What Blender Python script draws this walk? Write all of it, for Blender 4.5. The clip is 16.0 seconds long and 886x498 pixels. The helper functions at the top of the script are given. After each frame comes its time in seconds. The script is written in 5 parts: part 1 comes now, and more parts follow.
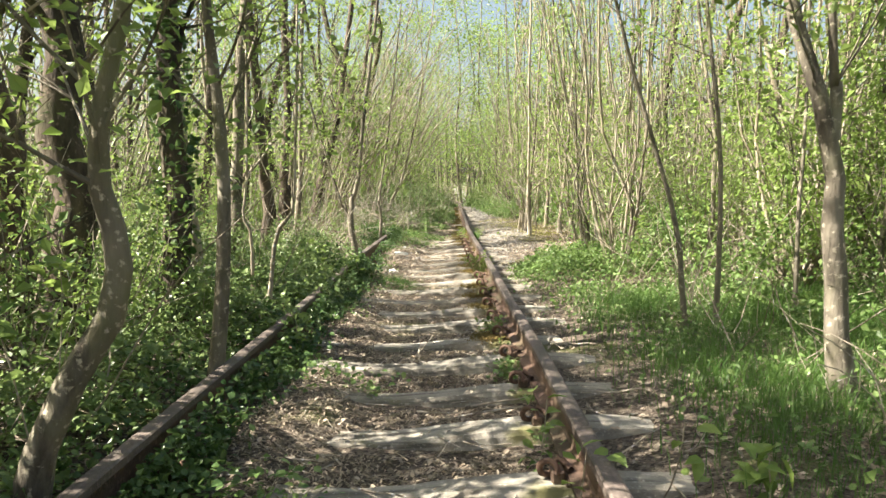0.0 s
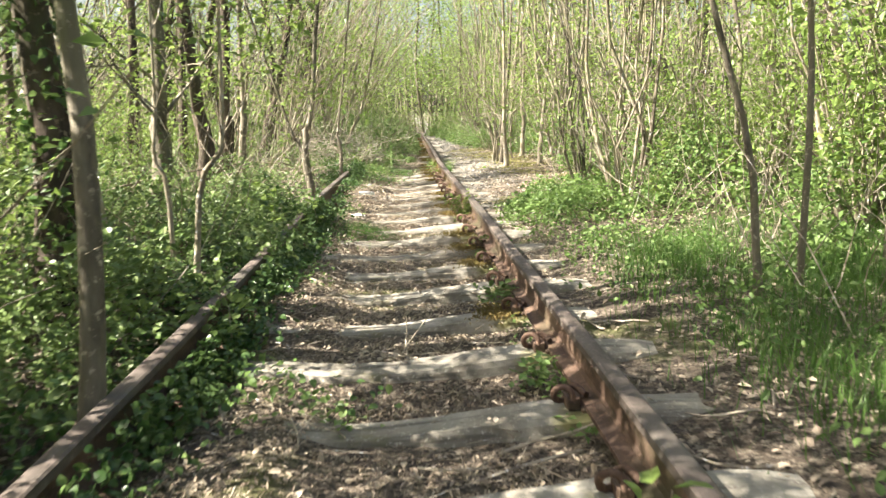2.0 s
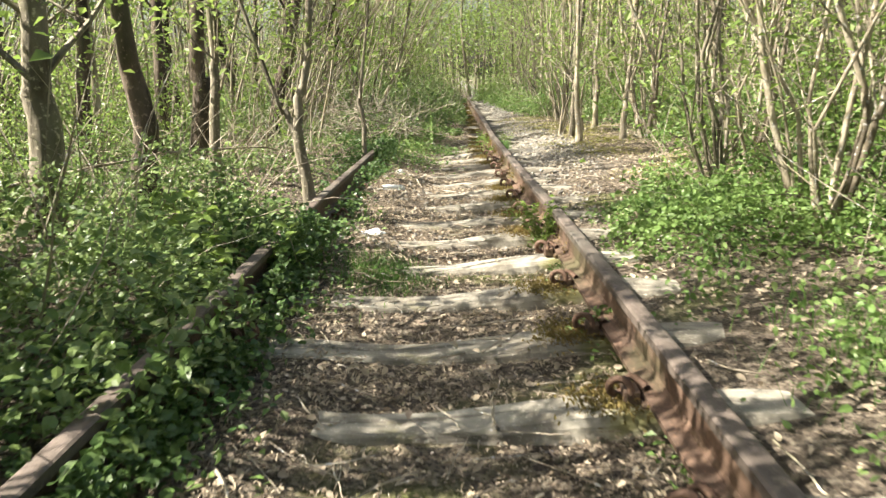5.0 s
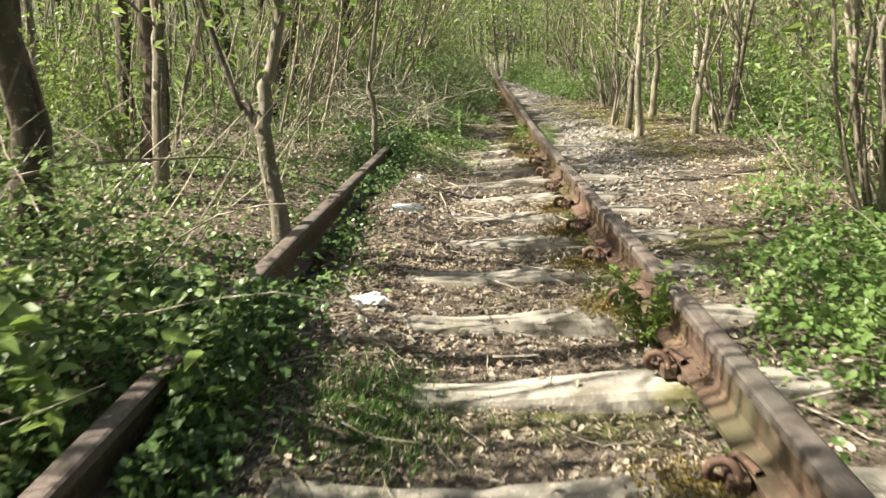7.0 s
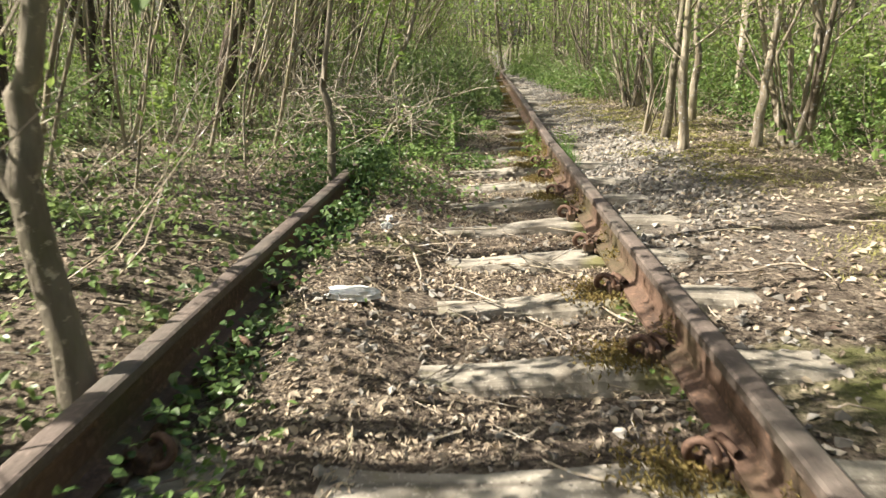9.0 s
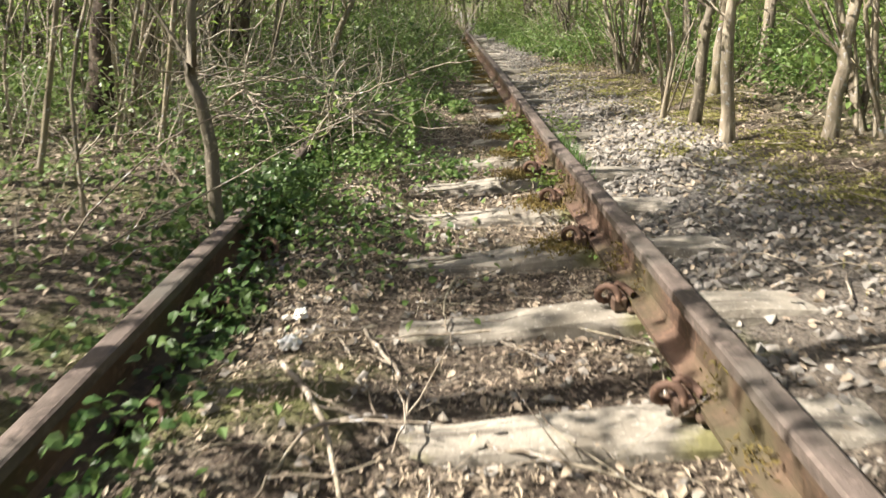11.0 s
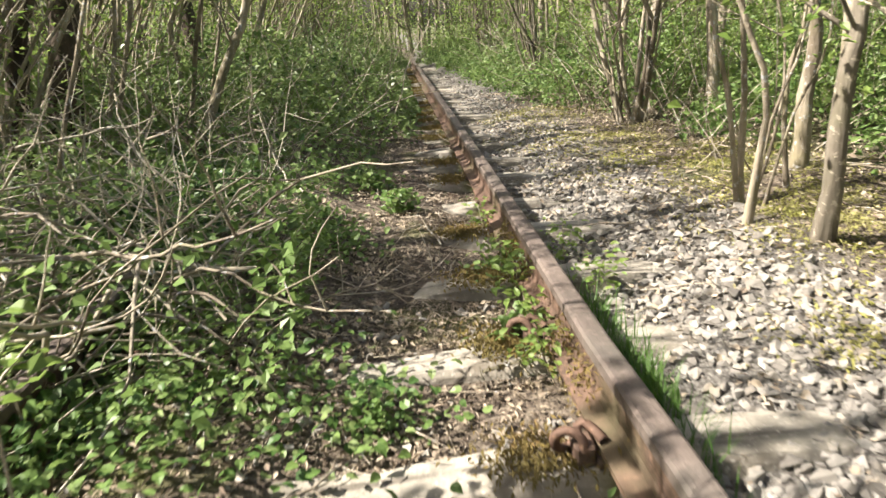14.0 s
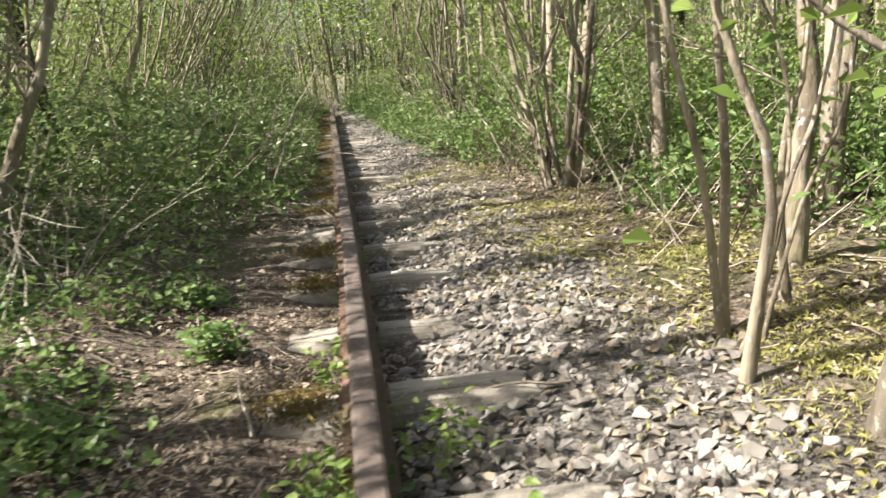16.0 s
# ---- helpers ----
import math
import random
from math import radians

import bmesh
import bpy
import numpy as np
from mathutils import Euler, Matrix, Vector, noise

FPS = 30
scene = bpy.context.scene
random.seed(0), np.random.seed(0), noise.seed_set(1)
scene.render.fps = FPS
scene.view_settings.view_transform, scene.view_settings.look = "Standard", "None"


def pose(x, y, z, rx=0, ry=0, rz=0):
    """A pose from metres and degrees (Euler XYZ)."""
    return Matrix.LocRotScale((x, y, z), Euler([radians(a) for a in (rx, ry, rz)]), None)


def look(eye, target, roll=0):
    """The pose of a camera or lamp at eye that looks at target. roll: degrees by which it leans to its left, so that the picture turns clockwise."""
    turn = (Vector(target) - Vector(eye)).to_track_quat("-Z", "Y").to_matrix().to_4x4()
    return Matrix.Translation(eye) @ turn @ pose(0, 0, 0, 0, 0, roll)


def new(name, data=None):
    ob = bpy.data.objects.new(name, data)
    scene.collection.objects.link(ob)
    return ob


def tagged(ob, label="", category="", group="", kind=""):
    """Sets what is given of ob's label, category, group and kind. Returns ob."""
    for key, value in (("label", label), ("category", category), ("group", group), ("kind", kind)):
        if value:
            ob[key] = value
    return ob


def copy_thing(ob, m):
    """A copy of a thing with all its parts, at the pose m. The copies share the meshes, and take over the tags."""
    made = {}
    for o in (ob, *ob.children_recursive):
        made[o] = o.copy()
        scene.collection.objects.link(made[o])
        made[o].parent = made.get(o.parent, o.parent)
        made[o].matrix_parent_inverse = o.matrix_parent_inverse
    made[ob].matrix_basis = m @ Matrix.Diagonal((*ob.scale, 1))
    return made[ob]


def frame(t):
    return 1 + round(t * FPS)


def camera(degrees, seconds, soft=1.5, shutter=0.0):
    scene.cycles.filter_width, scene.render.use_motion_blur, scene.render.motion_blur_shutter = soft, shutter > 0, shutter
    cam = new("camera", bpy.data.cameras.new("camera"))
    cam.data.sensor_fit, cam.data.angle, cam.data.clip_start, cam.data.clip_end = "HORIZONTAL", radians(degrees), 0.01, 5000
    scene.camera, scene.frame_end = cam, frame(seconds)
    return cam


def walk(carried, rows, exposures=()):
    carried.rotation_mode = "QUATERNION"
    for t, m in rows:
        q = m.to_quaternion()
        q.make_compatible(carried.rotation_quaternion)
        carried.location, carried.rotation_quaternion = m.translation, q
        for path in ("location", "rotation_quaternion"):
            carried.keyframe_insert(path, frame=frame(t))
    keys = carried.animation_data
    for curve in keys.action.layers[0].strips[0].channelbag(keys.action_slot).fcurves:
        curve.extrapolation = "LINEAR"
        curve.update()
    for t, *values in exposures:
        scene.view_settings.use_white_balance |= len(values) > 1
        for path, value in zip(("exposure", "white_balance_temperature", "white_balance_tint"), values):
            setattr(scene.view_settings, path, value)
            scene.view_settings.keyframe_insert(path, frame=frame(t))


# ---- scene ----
cam = camera(60.3, 16.0, soft=1.4, shutter=0.4)
METRES, EYE, TILT, LEAN, TURN = 14.79, 0.99, 0.5, 0.0, 0.6
ROWS = [
    (0.0, 0.0, 0.0, 0.0, -0.08, -5.5, 0.8),
    (0.5, -0.0039, 0.0142, -0.0015, -0.36, -7.65, 0.69),
    (1.0, -0.0051, 0.0374, -0.0032, -3.71, -10.76, 1.09),
    (1.5, -0.0054, 0.0654, -0.003, 0.08, -12.72, 1.33),
    (2.0, -0.0097, 0.1003, -0.0039, -3.2, -10.77, 2.13),
    (2.5, -0.0069, 0.1343, -0.0076, -3.32, -10.61, 3.09),
    (3.0, -0.009, 0.1709, -0.0088, -0.87, -10.94, 1.99),
    (3.5, -0.0059, 0.2034, -0.0104, -1.67, -10.97, 2.08),
    (4.0, -0.0038, 0.2384, -0.0115, 3.08, -14.15, 1.79),
    (4.5, -0.0056, 0.2708, -0.0091, -0.12, -13.11, 2.53),
    (7.0, -0.0125, 0.4311, -0.0092, 2.02, -14.86, 1.82),
    (7.5, -0.0095, 0.4659, -0.0111, 0.82, -14.03, 0.34),
    (8.0, -0.0097, 0.5011, -0.0119, 2.25, -13.37, 1.53),
    (10.5, -0.0073, 0.6666, -0.0145, 1.67, -19.14, 2.16),
    (11.0, -0.0099, 0.7015, -0.0143, -0.57, -18.39, 2.65),
    (11.5, -0.0069, 0.7339, -0.0147, -0.29, -17.0, 1.96),
    (12.0, -0.0046, 0.7664, -0.0141, 1.7, -15.47, 2.23),
    (12.5, -0.0039, 0.7972, -0.0122, -3.3, -14.4, 3.03),
    (13.0, 0.0014, 0.8319, -0.0148, -2.66, -15.13, 2.72),
    (13.5, 0.0016, 0.8603, -0.0165, -0.87, -15.37, 3.36),
    (14.0, 0.001, 0.892, -0.0152, -4.41, -16.88, 3.71),
    (14.5, 0.0076, 0.9214, -0.0157, -3.97, -15.25, 3.56),
    (15.0, 0.0159, 0.9478, -0.0165, -3.55, -14.35, 4.94),
    (15.5, 0.0217, 0.972, -0.0145, -7.02, -14.58, 5.07),
    (16.0, 0.0343, 0.9885, -0.0171, -9.09, -14.11, 4.4),
]
walk(cam, [(t, pose(0, 0, EYE, TILT, LEAN, TURN) @ pose(METRES * x, METRES * y, METRES * z, 90 + pitch, roll, yaw)) for t, x, y, z, yaw, pitch, roll in ROWS],
     exposures=[(0.0, 2.14, 6820, 9), (2.0, 2.3, 6820, 9), (4.5, 2.1, 6880, 7), (7.0, 1.6, 6880, 7), (8.0, 1.55, 6930, 8), (11.0, 1.44, 6750, 12), (12.0, 1.66, 6720, 12), (13.0, 1.62, 6720, 12), (14.0, 1.68, 6720, 12), (16.0, 1.64, 6600, 13)])

# ---- sky and sun ----
SUN_ELEV, SUN_FROM = radians(48), Vector((-0.985, -0.15, 0)).normalized()
world = bpy.data.worlds.new("sky")
scene.world = world
world.use_nodes = True
wn = world.node_tree.nodes
sky = wn.new("ShaderNodeTexSky")
sky.sky_type, sky.sun_disc = "NISHITA", False
sky.sun_elevation, sky.sun_rotation = SUN_ELEV, math.atan2(SUN_FROM.x, SUN_FROM.y)
sky.air_density, sky.dust_density, sky.ozone_density = 1.2, 4.5, 1.0
wn["Background"].inputs["Strength"].default_value = 0.056
world.node_tree.links.new(sky.outputs[0], wn["Background"].inputs["Color"])
sun = new("sun", bpy.data.lights.new("sun", "SUN"))
sun.data.energy, sun.data.angle, sun.data.color = 5.0, radians(0.45), (1.0, 0.95, 0.86)
sun_way = Vector((SUN_FROM.x * math.cos(SUN_ELEV), SUN_FROM.y * math.cos(SUN_ELEV), math.sin(SUN_ELEV)))
sun.matrix_world = look(sun_way * 60, (0, 0, 0))

# ---- materials ----
def material(name, rough=0.8, metal=0.0):
    m = bpy.data.materials.new(name)
    m.use_nodes = True
    b = m.node_tree.nodes["Principled BSDF"]
    b.inputs["Roughness"].default_value, b.inputs["Metallic"].default_value = rough, metal
    b.inputs["Specular IOR Level"].default_value = 0.3
    return m, m.node_tree.nodes, m.node_tree.links, b


def noise_fac(n, l, scale, detail=6, lo=0.35, hi=0.65, coord=None, rough=0.6, stretch=None):
    """A noise in object space, cut to 0..1 between lo and hi."""
    tc = n.new("ShaderNodeTexCoord") if coord is None else None
    src = tc.outputs["Object"] if coord is None else coord
    if stretch:
        mp = n.new("ShaderNodeMapping")
        mp.inputs["Scale"].default_value = stretch
        l.new(src, mp.inputs[0])
        src = mp.outputs[0]
    tx = n.new("ShaderNodeTexNoise")
    tx.inputs["Scale"].default_value, tx.inputs["Detail"].default_value, tx.inputs["Roughness"].default_value = scale, detail, rough
    l.new(src, tx.inputs["Vector"])
    mr = n.new("ShaderNodeMapRange")
    mr.inputs[1].default_value, mr.inputs[2].default_value = lo, hi
    l.new(tx.outputs[0], mr.inputs[0])
    return mr.outputs[0]


def mix(n, l, fac, a, b):
    """Mix of two colours, each a tuple or a socket."""
    mx = n.new("ShaderNodeMix")
    mx.data_type = "RGBA"
    for sock, v in ((mx.inputs[0], fac), (mx.inputs[6], a), (mx.inputs[7], b)):
        if isinstance(v, tuple):
            sock.default_value = (*v, 1)
        elif isinstance(v, float):
            sock.default_value = v
        else:
            l.new(v, sock)
    return mx.outputs[2]


def bump(n, l, b, height, strength, dist):
    bp = n.new("ShaderNodeBump")
    bp.inputs["Strength"].default_value, bp.inputs["Distance"].default_value = strength, dist
    l.new(height, bp.inputs["Height"])
    l.new(bp.outputs[0], b.inputs["Normal"])


def leaf_material(name, cols, glow=0.45, rough=0.45, light=1.6):
    """Leaves: four tones picked leaf by leaf, part of the light passing through the blade."""
    m, n, l, b = material(name, rough)
    geo = n.new("ShaderNodeNewGeometry")
    ramp = n.new("ShaderNodeValToRGB")
    ramp.color_ramp.elements[0].color, ramp.color_ramp.elements[1].color = (*cols[0], 1), (*cols[-1], 1)
    for i, c in enumerate(cols[1:-1]):
        e = ramp.color_ramp.elements.new((i + 1) / (len(cols) - 1))
        e.color = (*c, 1)
    l.new(geo.outputs["Random Per Island"], ramp.inputs[0])
    col = mix(n, l, noise_fac(n, l, 1.3, 3), ramp.outputs[0], cols[len(cols) // 2])
    l.new(col, b.inputs["Base Color"])
    tr = n.new("ShaderNodeBsdfTranslucent")
    hs = n.new("ShaderNodeHueSaturation")
    hs.inputs["Hue"].default_value, hs.inputs["Value"].default_value = 0.495, light
    l.new(col, hs.inputs["Color"])
    l.new(hs.outputs[0], tr.inputs[0])
    ms = n.new("ShaderNodeMixShader")
    ms.inputs[0].default_value = glow
    l.new(b.outputs[0], ms.inputs[1])
    l.new(tr.outputs[0], ms.inputs[2])
    l.new(ms.outputs[0], n["Material Output"].inputs[0])
    return m


SPRING = leaf_material("spring_leaf", [(0.075, 0.14, 0.03), (0.13, 0.205, 0.045), (0.21, 0.285, 0.075), (0.1, 0.165, 0.042)], 0.38, 0.42, 1.5)
FARLEAF = leaf_material("far_leaf", [(0.05, 0.085, 0.03), (0.1, 0.15, 0.05), (0.17, 0.22, 0.085), (0.075, 0.115, 0.04)], 0.35, 0.5, 1.4)
UNDER = leaf_material("undergrowth_leaf", [(0.042, 0.095, 0.026), (0.085, 0.155, 0.04), (0.135, 0.21, 0.06), (0.22, 0.28, 0.115)], 0.3, 0.42)
IVY = leaf_material("ivy_leaf", [(0.03, 0.075, 0.022), (0.05, 0.105, 0.03), (0.075, 0.125, 0.04), (0.13, 0.19, 0.06)], 0.25, 0.36)
BRAMBLE = leaf_material("bramble_leaf", [(0.04, 0.085, 0.025), (0.09, 0.155, 0.045), (0.16, 0.225, 0.075), (0.27, 0.33, 0.15), (0.06, 0.115, 0.035)], 0.3, 0.36)
GRASS = leaf_material("grass_blade", [(0.042, 0.1, 0.022), (0.07, 0.14, 0.03), (0.11, 0.18, 0.042)], 0.35, 0.45)
DEADLEAF = leaf_material("dead_leaf", [(0.13, 0.092, 0.07), (0.28, 0.215, 0.165), (0.43, 0.36, 0.27), (0.2, 0.155, 0.115), (0.62, 0.54, 0.43)], 0.12, 0.75, 1.1)
STRAW = leaf_material("dry_straw", [(0.33, 0.29, 0.13), (0.25, 0.25, 0.07), (0.4, 0.35, 0.2)], 0.2, 0.7, 1.1)


def bark_material(name, a, b_col, moss):
    m, n, l, b = material(name, 0.9)
    base = mix(n, l, noise_fac(n, l, 9, 8, stretch=(1, 1, 0.25)), a, b_col)
    base = mix(n, l, noise_fac(n, l, 1.6, 5, 0.48, 0.66), base, moss)
    base = mix(n, l, noise_fac(n, l, 3.5, 7, 0.5, 0.6, stretch=(1, 1, 0.35)), base, tuple(v * 0.62 for v in a))
    spots = noise_fac(n, l, 30, 4, 0.58, 0.68)
    l.new(mix(n, l, spots, base, tuple(min(0.5, v * 1.7) for v in b_col)), b.inputs["Base Color"])
    bump(n, l, b, noise_fac(n, l, 40, 8, 0.2, 0.8, stretch=(1, 1, 0.3)), 0.6, 0.015)
    return m


BARK = bark_material("bark", (0.13, 0.11, 0.084), (0.27, 0.238, 0.185), (0.15, 0.15, 0.075))
PALEBARK = bark_material("pale_bark", (0.22, 0.182, 0.132), (0.45, 0.395, 0.305), (0.22, 0.2, 0.105))
# brown bark for trunks in shade; the shade is put into its tones
SHADEBARK = bark_material("shaded_bark", (0.055, 0.042, 0.034), (0.13, 0.1, 0.075), (0.07, 0.075, 0.035))
PALETWIG = bark_material("bleached_twig", (0.36, 0.31, 0.24), (0.55, 0.5, 0.42), (0.3, 0.27, 0.19))
TWIG = bark_material("dry_twig", (0.27, 0.22, 0.17), (0.44, 0.39, 0.31), (0.2, 0.18, 0.12))


def rust_material(name, dark, mid, light, patch):
    m, n, l, b = material(name, 0.7, 0.2)
    c = mix(n, l, noise_fac(n, l, 5, 8, stretch=(3, 0.4, 3)), dark, mid)
    c = mix(n, l, noise_fac(n, l, 45, 6, 0.52, 0.75), c, light)
    c = mix(n, l, noise_fac(n, l, 1.7, 6, 0.5, 0.68), c, patch)
    l.new(c, b.inputs["Base Color"])
    bump(n, l, b, noise_fac(n, l, 110, 8, 0.2, 0.8), 0.5, 0.004)
    return m


RUST = rust_material("rusted_steel", (0.068, 0.046, 0.035), (0.165, 0.105, 0.076), (0.25, 0.155, 0.11), (0.09, 0.082, 0.045))
RAILHEAD = rust_material("worn_rail_head", (0.085, 0.068, 0.058), (0.165, 0.132, 0.114), (0.24, 0.188, 0.162), (0.125, 0.113, 0.097))


def concrete_material():
    m, n, l, b = material("weathered_concrete", 0.9)
    oi = n.new("ShaderNodeObjectInfo")
    c = mix(n, l, oi.outputs["Random"], (0.3, 0.275, 0.23), (0.4, 0.37, 0.315))
    c = mix(n, l, noise_fac(n, l, 3.5, 8, 0.42, 0.68), c, (0.165, 0.145, 0.115))
    c = mix(n, l, noise_fac(n, l, 6, 8, 0.5, 0.66, stretch=(0.25, 4, 4)), c, (0.13, 0.115, 0.095))
    c = mix(n, l, noise_fac(n, l, 60, 4, 0.58, 0.7), c, (0.42, 0.39, 0.34))
    c = mix(n, l, noise_fac(n, l, 2.1, 7, 0.58, 0.68), c, (0.17, 0.16, 0.075))
    l.new(c, b.inputs["Base Color"])
    bump(n, l, b, noise_fac(n, l, 35, 10, 0.2, 0.8), 0.7, 0.008)
    return m


CONCRETE = concrete_material()


def stone_material():
    m, n, l, b = material("ballast_stone", 0.85)
    geo, oi = n.new("ShaderNodeNewGeometry"), n.new("ShaderNodeObjectInfo")
    ad = n.new("ShaderNodeMath")
    ad.operation = "ADD"
    l.new(geo.outputs["Random Per Island"], ad.inputs[0])
    l.new(oi.outputs["Random"], ad.inputs[1])
    fr = n.new("ShaderNodeMath")
    fr.operation = "FRACT"
    l.new(ad.outputs[0], fr.inputs[0])
    c = mix(n, l, fr.outputs[0], (0.155, 0.142, 0.126), (0.35, 0.33, 0.298))
    c = mix(n, l, noise_fac(n, l, 14, 6, 0.5, 0.75), c, (0.25, 0.21, 0.155))
    l.new(c, b.inputs["Base Color"])
    bump(n, l, b, noise_fac(n, l, 60, 6, 0.2, 0.8), 0.5, 0.006)
    return m


STONE = stone_material()


def ground_material():
    """Leaf mould and soil, with mossy and straw patches, and crushed stone along the outer side of the track."""
    m, n, l, b = material("woodland_soil", 0.95)
    c = mix(n, l, noise_fac(n, l, 2.5, 8, 0.35, 0.65), (0.085, 0.064, 0.048), (0.19, 0.152, 0.115))
    c = mix(n, l, noise_fac(n, l, 28, 8, 0.48, 0.62), c, (0.28, 0.235, 0.18))
    c = mix(n, l, noise_fac(n, l, 55, 6, 0.5, 0.6), c, (0.06, 0.045, 0.035))
    c = mix(n, l, noise_fac(n, l, 1.1, 6, 0.56, 0.68), c, (0.13, 0.14, 0.045))
    tc = n.new("ShaderNodeTexCoord")
    xyz = n.new("ShaderNodeSeparateXYZ")
    l.new(tc.outputs["Object"], xyz.inputs[0])
    off = n.new("ShaderNodeMath")
    off.operation = "ABSOLUTE"
    l.new(xyz.outputs["X"], off.inputs[0])
    wood = n.new("ShaderNodeMapRange")
    wood.inputs[1].default_value, wood.inputs[2].default_value = 2.0, 4.5
    l.new(off.outputs[0], wood.inputs[0])
    herb = n.new("ShaderNodeMath")
    herb.operation = "MULTIPLY"
    l.new(wood.outputs[0], herb.inputs[0])
    l.new(noise_fac(n, l, 0.9, 8, 0.38, 0.56), herb.inputs[1])
    c = mix(n, l, herb.outputs[0], c, mix(n, l, noise_fac(n, l, 22, 6, 0.4, 0.62), (0.045, 0.07, 0.02), (0.12, 0.15, 0.045)))
    strip = None
    for axis_out, lo, hi in (("X", 0.5, 0.65), ("X", 1.75, 1.35), ("Y", 11.5, 14.0)):
        r = n.new("ShaderNodeMapRange")
        r.inputs[1].default_value, r.inputs[2].default_value = lo, hi
        l.new(xyz.outputs[axis_out], r.inputs[0])
        if strip is None:
            strip = r.outputs[0]
        else:
            mu = n.new("ShaderNodeMath")
            mu.operation = "MULTIPLY"
            l.new(strip, mu.inputs[0])
            l.new(r.outputs[0], mu.inputs[1])
            strip = mu.outputs[0]
    grit = mix(n, l, noise_fac(n, l, 70, 5, 0.4, 0.6), (0.1, 0.09, 0.078), (0.25, 0.235, 0.21))
    c = mix(n, l, strip, c, grit)
    l.new(c, b.inputs["Base Color"])
    bump(n, l, b, noise_fac(n, l, 38, 10, 0.2, 0.8), 1.0, 0.03)
    return m


SOIL = ground_material()


def plain(name, col, rough, alt):
    m, n, l, b = material(name, rough)
    l.new(mix(n, l, noise_fac(n, l, 12, 5, 0.45, 0.7), col, alt), b.inputs["Base Color"])
    return m


PLASTIC = plain("white_plastic", (0.78, 0.78, 0.77), 0.35, (0.6, 0.58, 0.54))
FOAM = plain("white_foam", (0.8, 0.8, 0.78), 0.8, (0.66, 0.63, 0.57))

# ---- mesh helpers ----
RNG = np.random.default_rng(7)


def mesh_from(name, V, F, mat, smooth=False):
    me = bpy.data.meshes.new(name)
    V, F = np.asarray(V, np.float32), np.asarray(F, np.int32)
    k = F.shape[1]
    me.vertices.add(len(V))
    me.vertices.foreach_set("co", V.ravel())
    me.loops.add(F.size)
    me.loops.foreach_set("vertex_index", F.ravel())
    me.polygons.add(len(F))
    me.polygons.foreach_set("loop_start", np.arange(0, F.size, k, dtype=np.int32))
    me.polygons.foreach_set("use_smooth", np.full(len(F), smooth, bool))
    me.update(calc_edges=True)
    me.materials.append(mat)
    return me


def part(name, data, parent=None, label="", kind=""):
    ob = new(name, data)
    if parent:
        ob.parent = parent
    return tagged(ob, label, kind=kind)


def join(chunks):
    Vs, Fs, at = [], [], 0
    for V, F in chunks:
        Vs.append(V)
        Fs.append(F + at)
        at += len(V)
    return np.concatenate(Vs), np.concatenate(Fs)


def tube(pts, radii, sides=6):
    """A tapered round stem through pts; quads."""
    P = np.asarray(pts, float)
    R = np.asarray(radii, float)
    T = np.gradient(P, axis=0)
    T /= np.linalg.norm(T, axis=1)[:, None] + 1e-9
    ref = np.array([0.0, 0.0, 1.0]) if abs(T[0, 2]) < 0.8 else np.array([1.0, 0.0, 0.0])
    U = np.cross(T, ref)
    U /= np.linalg.norm(U, axis=1)[:, None] + 1e-9
    W = np.cross(T, U)
    a = np.arange(sides) * 2 * np.pi / sides
    V = P[:, None] + R[:, None, None] * (np.cos(a)[None, :, None] * U[:, None] + np.sin(a)[None, :, None] * W[:, None])
    k, j = np.meshgrid(np.arange(len(P) - 1), np.arange(sides), indexing="ij")
    j2 = (j + 1) % sides
    F = np.stack([k * sides + j, k * sides + j2, (k + 1) * sides + j2, (k + 1) * sides + j], -1).reshape(-1, 4)
    return V.reshape(-1, 3), F


def smooth_path(ctrl, n):
    """n points on a smooth line through the control points."""
    C = np.asarray(ctrl, float)
    C = np.concatenate([[2 * C[0] - C[1]], C, [2 * C[-1] - C[-2]]])
    out = []
    for u in np.linspace(0, len(C) - 3 - 1e-6, n):
        i = int(u)
        t = u - i
        a, b, c, d = C[i:i + 4]
        out.append(0.5 * (2 * b + (c - a) * t + (2 * a - 5 * b + 4 * c - d) * t * t + (3 * b - a - 3 * c + d) * t ** 3))
    return np.array(out)


def leaves(P, size, rng, flat=0.4, width=0.55, spread=0.35):
    """Folded leaf blades at the points P; flat: 1 lies level, 0 any way up."""
    n = len(P)
    if np.isscalar(size):
        size = np.full(n, size)
    size = size * rng.uniform(1 - spread, 1 + spread, n)
    az = rng.uniform(0, 2 * np.pi, n)
    el = rng.normal(0, 1, n) * (1 - flat) * 0.9
    d = np.stack([np.cos(az) * np.cos(el), np.sin(az) * np.cos(el), np.sin(el)], 1)
    up = np.stack([rng.normal(0, 1, n) * (1 - flat), rng.normal(0, 1, n) * (1 - flat), np.ones(n)], 1)
    s = np.cross(d, up)
    s /= np.linalg.norm(s, axis=1)[:, None] + 1e-9
    u = np.cross(s, d)
    L, w = size[:, None], (size * width * 0.5)[:, None]
    base, tip = P - d * L * 0.5, P + d * L * 0.5 - u * L * 0.12
    mid = P - d * L * 0.08 + u * L * 0.1
    V = np.stack([base, mid + s * w, tip, mid - s * w], 1).reshape(-1, 3)
    i = np.arange(n)[:, None] * 4
    F = np.concatenate([i + [[0, 1, 2]], i + [[0, 2, 3]]], 1).reshape(-1, 3)
    return V, F


